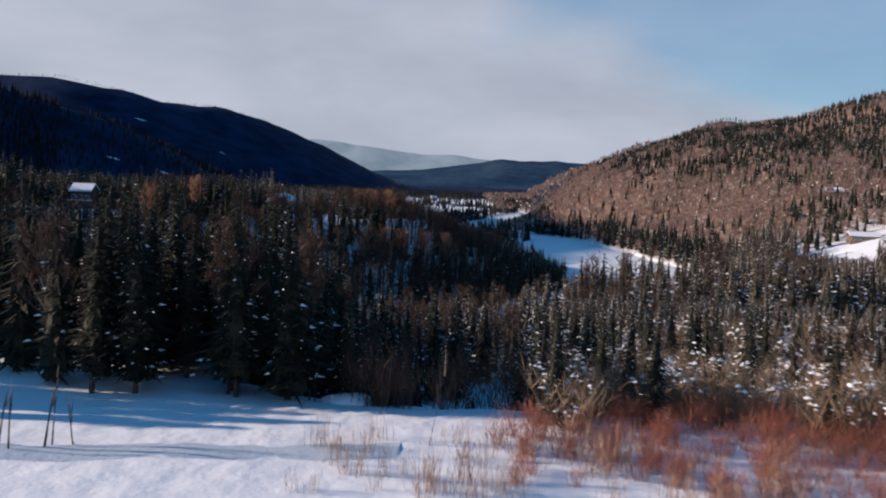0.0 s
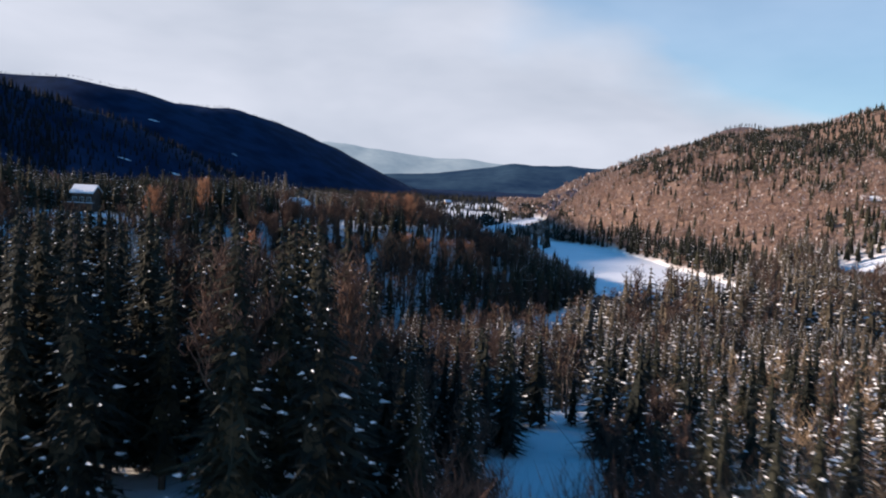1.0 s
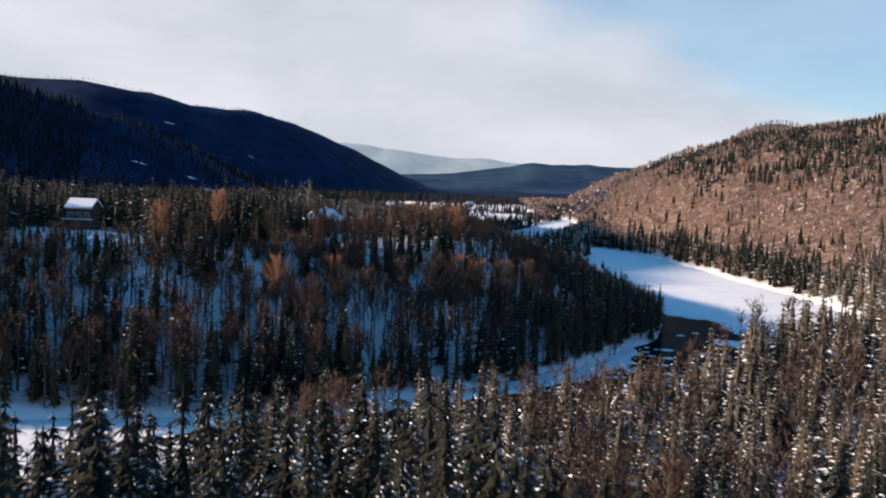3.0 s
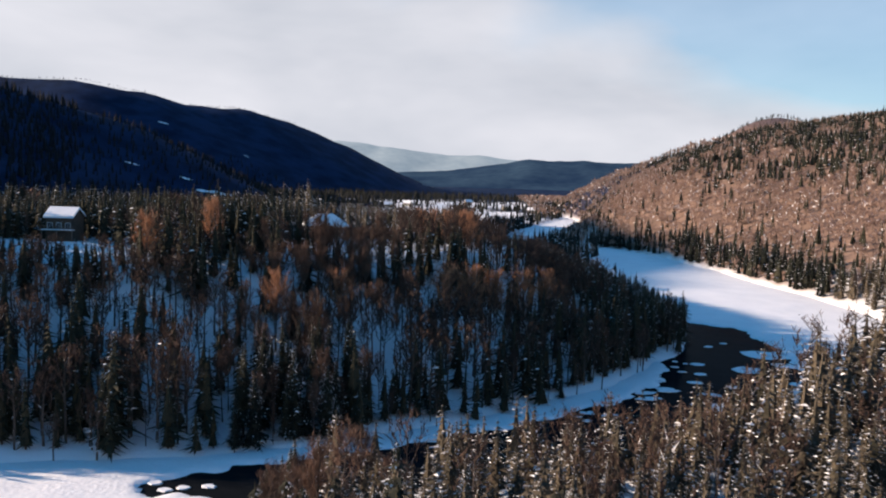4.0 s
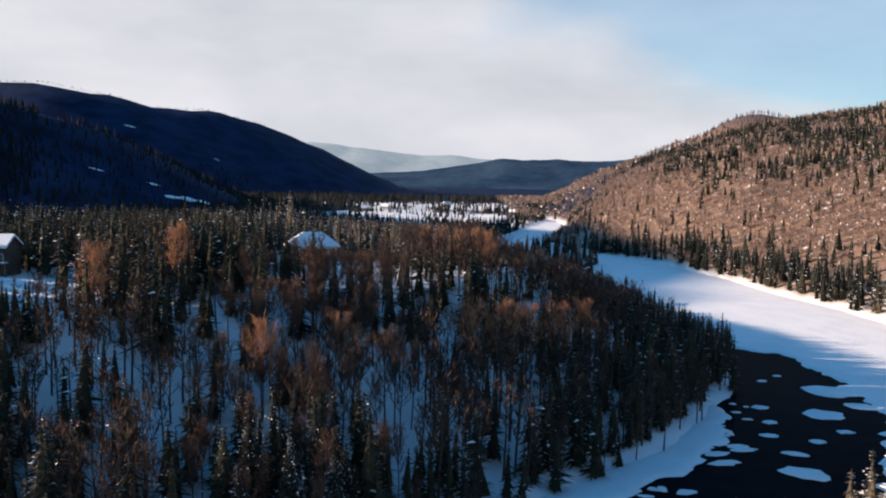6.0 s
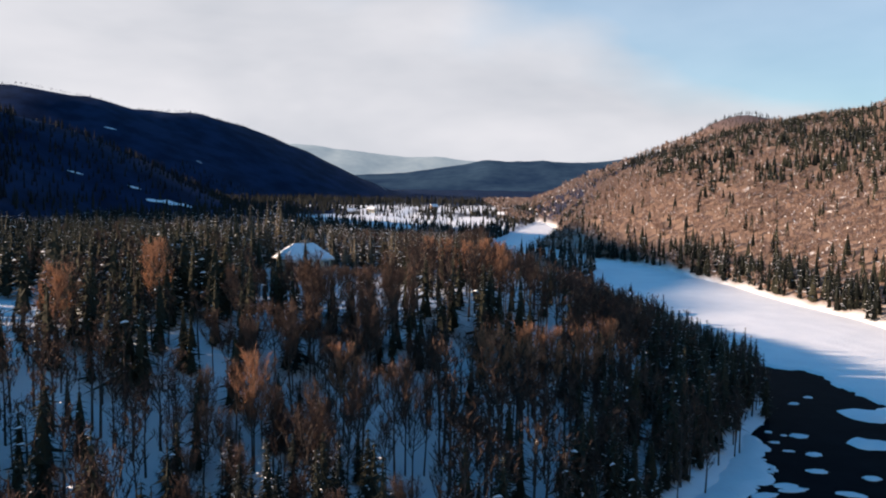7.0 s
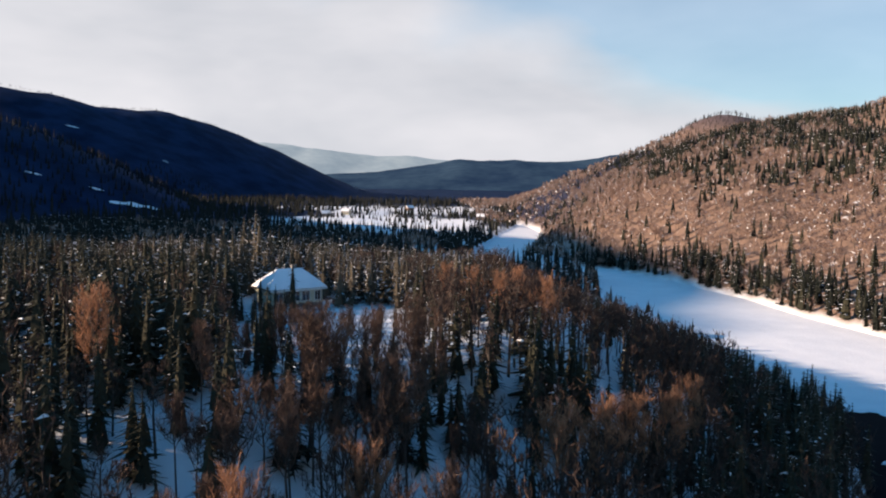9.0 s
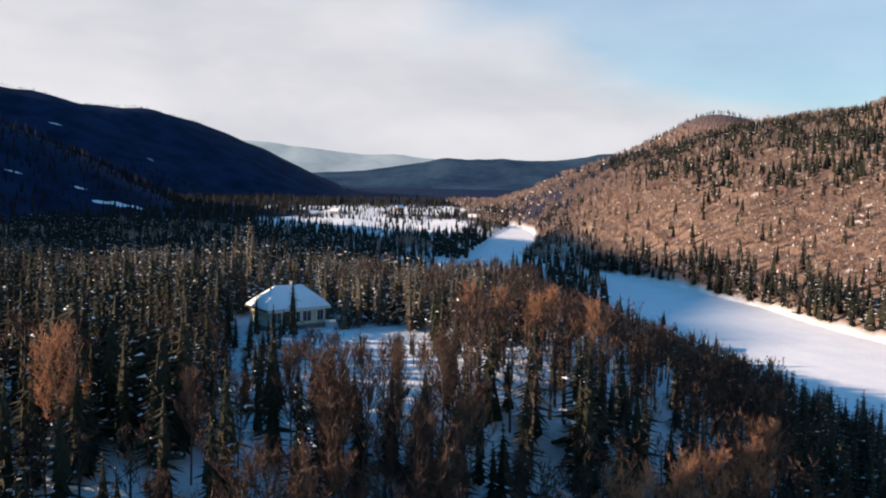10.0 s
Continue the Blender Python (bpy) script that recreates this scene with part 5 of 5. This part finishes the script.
box_part("hood_snow", (1.15, 2.0, -0.75, 0.75, 0.88, 1.02), M_ROOFSNOW, car, "snow on the hood", 0.06)
for x_, y_ in itertools.product((-1.3, 1.3), (-0.78, 0.78)):
    wheel(car, x_, y_, 0.32)


def cabin(name, x, y, turn, w, d, tall, rise, wall, label, windows=2, base=None, snow=0.32, category="cabin"):
    z = float(land(x, y)) if base is None else base
    root = new(name)
    root.matrix_basis = pose(x, y, z, 0, 0, turn)
    tagged(root, label, category)
    part("wall", gable_wall(w, d, -2.2, tall, rise * 0.98), wall, root)
    rf = part("roof", gable_shell(w + 0.8, d + 0.9, tall - 0.06, rise + 0.1, 0.12), M_DARKWOOD, root, "dark roof")
    part("snow", gable_shell(w + 0.7, d + 0.8, tall + 0.07, rise + 0.1, snow), M_ROOFSNOW, rf, "snow on the roof")
    for i in range(windows):
        add_window(root, -w / 2 + w * (i + 0.5) / windows, tall * 0.42, min(1.1, w / windows * 0.5), tall * 0.36, -d / 2, M_TRIM)
    return root


# the tall dark cabin among the bare trees, with a balcony
shed = cabin("hillside_cabin", -77.0, 152.0, 4, 6.0, 6.4, 4.3, 1.75, M_DARKWOOD, "tall dark wooden cabin with a snowy gable roof and balcony", 3, 20.9, 0.42)
deck = box_part("balcony", (-3.6, 3.6, -4.6, -3.22, 1.75, 1.92), M_BROWNWOOD, shed, "weathered wooden balcony")
box_part("snow", (-3.55, 3.55, -4.58, -3.25, 1.922, 2.06), M_ROOFSNOW, deck, "snow on the balcony", 0.05)
box_part("rail", (-3.6, 3.6, -4.62, -4.54, 2.72, 2.82), M_BROWNWOOD, deck)
for k in range(9):
    box_part("baluster", (-3.6 + k * 0.89, -3.52 + k * 0.89, -4.61, -4.55, 1.92, 2.72), M_BROWNWOOD, deck, "", 0.0)
for x_ in (-3.4, 0, 3.4):
    box_part("post", (x_ - 0.09, x_ + 0.09, -4.55, -4.37, -2.2, 1.75), M_BROWNWOOD, shed)
box_part("stovepipe", (1.6, 1.82, 0.6, 0.82, 5.2, 6.9), M_METAL, shed, "dark stovepipe")
shed.scale = (0.8, 0.8, 0.86)

# the log lodge and the cabin on the sunny hill
cabin("log_lodge", 152.5, 238, -10, 9.5, 5.0, 2.1, 1.1, M_BROWNWOOD, "long log lodge with a snowy roof above a white lawn", 6, float(land(152.5, 238)) - 0.6, 0.30, "lodge")
cabin("hill_cabin", 177.5, 322, -20, 7, 5, 2.4, 1.6, M_BROWNWOOD, "small cabin with a snow-covered roof among hillside trees", 2, float(land(177.5, 322)) - 0.9, 0.4)
# boathouse by the shore, hut on the far bank, farmhouses by the fields
cabin("boathouse", 40.5, 277, 62, 5.0, 4.0, 2.2, 2.3, M_DARKWOOD, "dark wooden boathouse with a steep roof by the shore", 1, None, 0.05, "hut")
cabin("river_hut", 11, 534, 10, 5.5, 4.5, 2.2, 1.4, M_DARKWOOD, "small dark hut with snowy roof on the river bank", 1, None, 0.35, "hut")
for i, (x_, y_, t_) in enumerate(((-100, 862, 12), (-84, 905, -20), (-22, 1015, 30), (22, 940, 5), (46, 868, -15))):
    cabin("farmhouse", x_, y_, t_, 8, 6, 3.0, 2.4, M_WALL if i % 2 else M_BROWNWOOD, "distant farmhouse with a snowy roof by the open fields", 3, None, 0.45, "house")["group"] = "farmhouses by the fields"


# ---------- the terrace where the flight begins ----------
def shrub_shape(seed, stems, tall, lean, thick, side):
    """A thicket of fine upright stems that fork once or twice."""
    r = np.random.default_rng(seed)
    co, tri = [], []

    def blade(a, b, w):
        u = np.cross(b - a, r.normal(size=3))
        u *= w / np.linalg.norm(u)
        o = len(co)
        co.extend([tuple(a - u), tuple(a + u), tuple(b)])
        tri.append((o, o + 1, o + 2))

    for _ in range(stems):
        a = np.array((r.normal() * 0.28, r.normal() * 0.28, -0.1))
        b = a + np.array((r.normal() * lean, r.normal() * lean, tall * r.uniform(0.5, 1.05)))
        blade(a, b, thick)
        blade(a, b, thick)
        for _ in range(side):
            c = a + (b - a) * r.uniform(0.3, 0.85)
            blade(c, c + np.array((r.normal() * lean * 0.6, r.normal() * lean * 0.6, tall * r.uniform(0.15, 0.4))), thick * 0.7)
    return np.array(co), np.array(tri)


def shrubs(name, places, shapes, mat, label, group, seed):
    r = np.random.default_rng(seed)
    models = []
    for co, tri in shapes:
        root = new(name)
        mesh_object("crown", co, tri, [mat], parent=root)
        tagged(root.children[0], kind="stuff")
        models.append(tagged(root, label, "shrub", group))
    for i, (x, y, s) in enumerate(places):
        m = pose(x, y, float(land(x, y)), 0, 0, r.uniform(0, 360))
        if i < len(models):
            models[i].matrix_basis = m @ Matrix.Diagonal((s, s, s, 1))
        else:
            copy_thing(models[i % len(models)], m).scale = (s, s, s)


r = np.random.default_rng(401)
red_places = []
for _ in range(190):
    x = r.uniform(17.5, 40)
    y = r.uniform(-28.5, -19.5) - 0.16 * max(0, x - 20)
    red_places.append((x, y, r.uniform(0.55, 1.0) * (0.75 + 0.02 * (x - 20))))
shrubs("red_shrub", red_places, [shrub_shape(410 + i, 40, 2.0, 0.5, 0.011, 5) for i in range(4)], M_RED,
       "thicket of fine reddish twigs in the snow", "red shrubs on the terrace edge", 402)


def snowy_brush(places, seed):
    """Brown brush laden with clumps of snow."""
    r = np.random.default_rng(seed)
    models = []
    for k in range(4):
        root = new("snowy_bush")
        co, tri = shrub_shape(450 + k, 46, 2.1, 0.55, 0.016, 6)
        mesh_object("crown", co, tri, [M_BRUSH], parent=root)
        tagged(root.children[0], kind="stuff")
        sc, st = [], []
        hearts = [np.array((r.normal() * 0.45, r.normal() * 0.45, 0.7 + 1.3 * r.random())) for _ in range(6)]
        for i in range(30):
            p = hearts[i % 6] + r.normal(size=3) * (0.16, 0.16, 0.10)
            a = r.uniform(0, 6.28)
            s = r.uniform(0.03, 0.13)
            o = len(sc)
            for q in range(6):
                e = s * r.uniform(0.6, 1.2)
                sc.append(tuple(p + (e * math.cos(a + q * 1.047), 0.6 * e * math.sin(a + q * 1.047), -0.3 * s * r.random())))
            sc.append(tuple(p + (0, 0, 0.45 * s)))
            st.extend([(o + q, o + (q + 1) % 6, o + 6) for q in range(6)])
        tagged(mesh_object("snow", sc, st, [M_SNOW_TREE], parent=root), kind="stuff")
        models.append(tagged(root, "brown bush flecked with clumps of fresh snow", "shrub", "snowy bushes on the terrace edge"))
    for i, (x, y, s) in enumerate(places):
        m = pose(x, y, float(land(x, y)), 0, 0, r.uniform(0, 360))
        if i < 4:
            models[i].matrix_basis = m @ Matrix.Diagonal((s, s, s, 1))
        else:
            copy_thing(models[i % 4], m).scale = (s, s, s)


M_BRUSH = material("olive_brush", (0.36, 0.26, 0.165), (0.15, 0.105, 0.07), 0.5, 0.9, 0, per="island")
brush_places = []
for _ in range(130):
    x = r.uniform(19.5, 42)
    y = r.uniform(-22, -8) - 0.12 * max(0, x - 20)
    brush_places.append((x, y, r.uniform(0.8, 1.5)))
for _ in range(130):
    x = r.uniform(27, 62)
    brush_places.append((x, r.uniform(-8, 38), r.uniform(1.5, 2.5)))
snowy_brush(brush_places, 406)
dry_places = []
for _ in range(85):
    x = r.uniform(11, 27)
    dry_places.append((x, r.uniform(-30, -23.5) - 0.1 * (x - 11), r.uniform(0.5, 1.0)))
M_DRY = material("dry_stalks", (0.52, 0.36, 0.27), (0.30, 0.19, 0.14), 0.7, 0.9, 0, per="island")
shrubs("dry_shrub", dry_places, [shrub_shape(420 + i, 16, 1.7, 0.22, 0.010, 3) for i in range(4)], M_DRY,
       "dry tan stalks standing in the snow", "dry stalks on the terrace", 403)
brown_places = [(12.2, -19.0, 1.25), (12.7, -19.2, 1.3), (13.2, -18.9, 1.3), (12.8, -18.5, 1.2)] + [(x + r.uniform(-0.5, 0.5), -18.6 + r.uniform(-1, 1.5), r.uniform(0.8, 1.4)) for x in np.arange(12.5, 24, 0.8)]
shrubs("brown_shrub", brown_places, [shrub_shape(430 + i, 30, 2.4, 0.5, 0.014, 5) for i in range(3)], M_TWIG,
       "dense leafless brown brush on the edge of the terrace", "brown brush on the terrace edge", 404)
sap = [shrub_shape(440 + i, 1, 3.2, 0.25, 0.045, 7) for i in range(3)]
shrubs("sapling", [(0.7, -26.9, 1.0), (1.0, -27.0, 0.9), (1.9, -26.8, 1.0), (2.3, -26.9, 1.1), (2.6, -26.6, 0.8), (14.6, -24.6, 1.35), (9.8, -18.4, 0.8)], sap, M_BARK,
       "thin dark sapling standing in the snow", "saplings on the terrace", 405)

# snow mounds by the brush
for x_, y_, s_ in ((11.4, -18.6, 1.0), (10.6, -18.2, 0.6)):
    bm = bmesh.new()
    bmesh.ops.create_icosphere(bm, subdivisions=3, radius=1.0)
    for v in bm.verts:
        v.co += v.co.normalized() * 0.12 * noise.noise(v.co * 1.7)
        v.co.z *= 0.42
    mound = mesh_object("snow_mound", [tuple(v.co * s_) for v in bm.verts], [[v.index for v in f.verts] for f in bm.faces], [M_SNOW], smooth_faces=True)
    bm.free()
    mound.matrix_basis = pose(x_, y_, float(land(x_, y_)))
    tagged(mound, "rounded mound of snow at the edge of the trees", "snow mound")
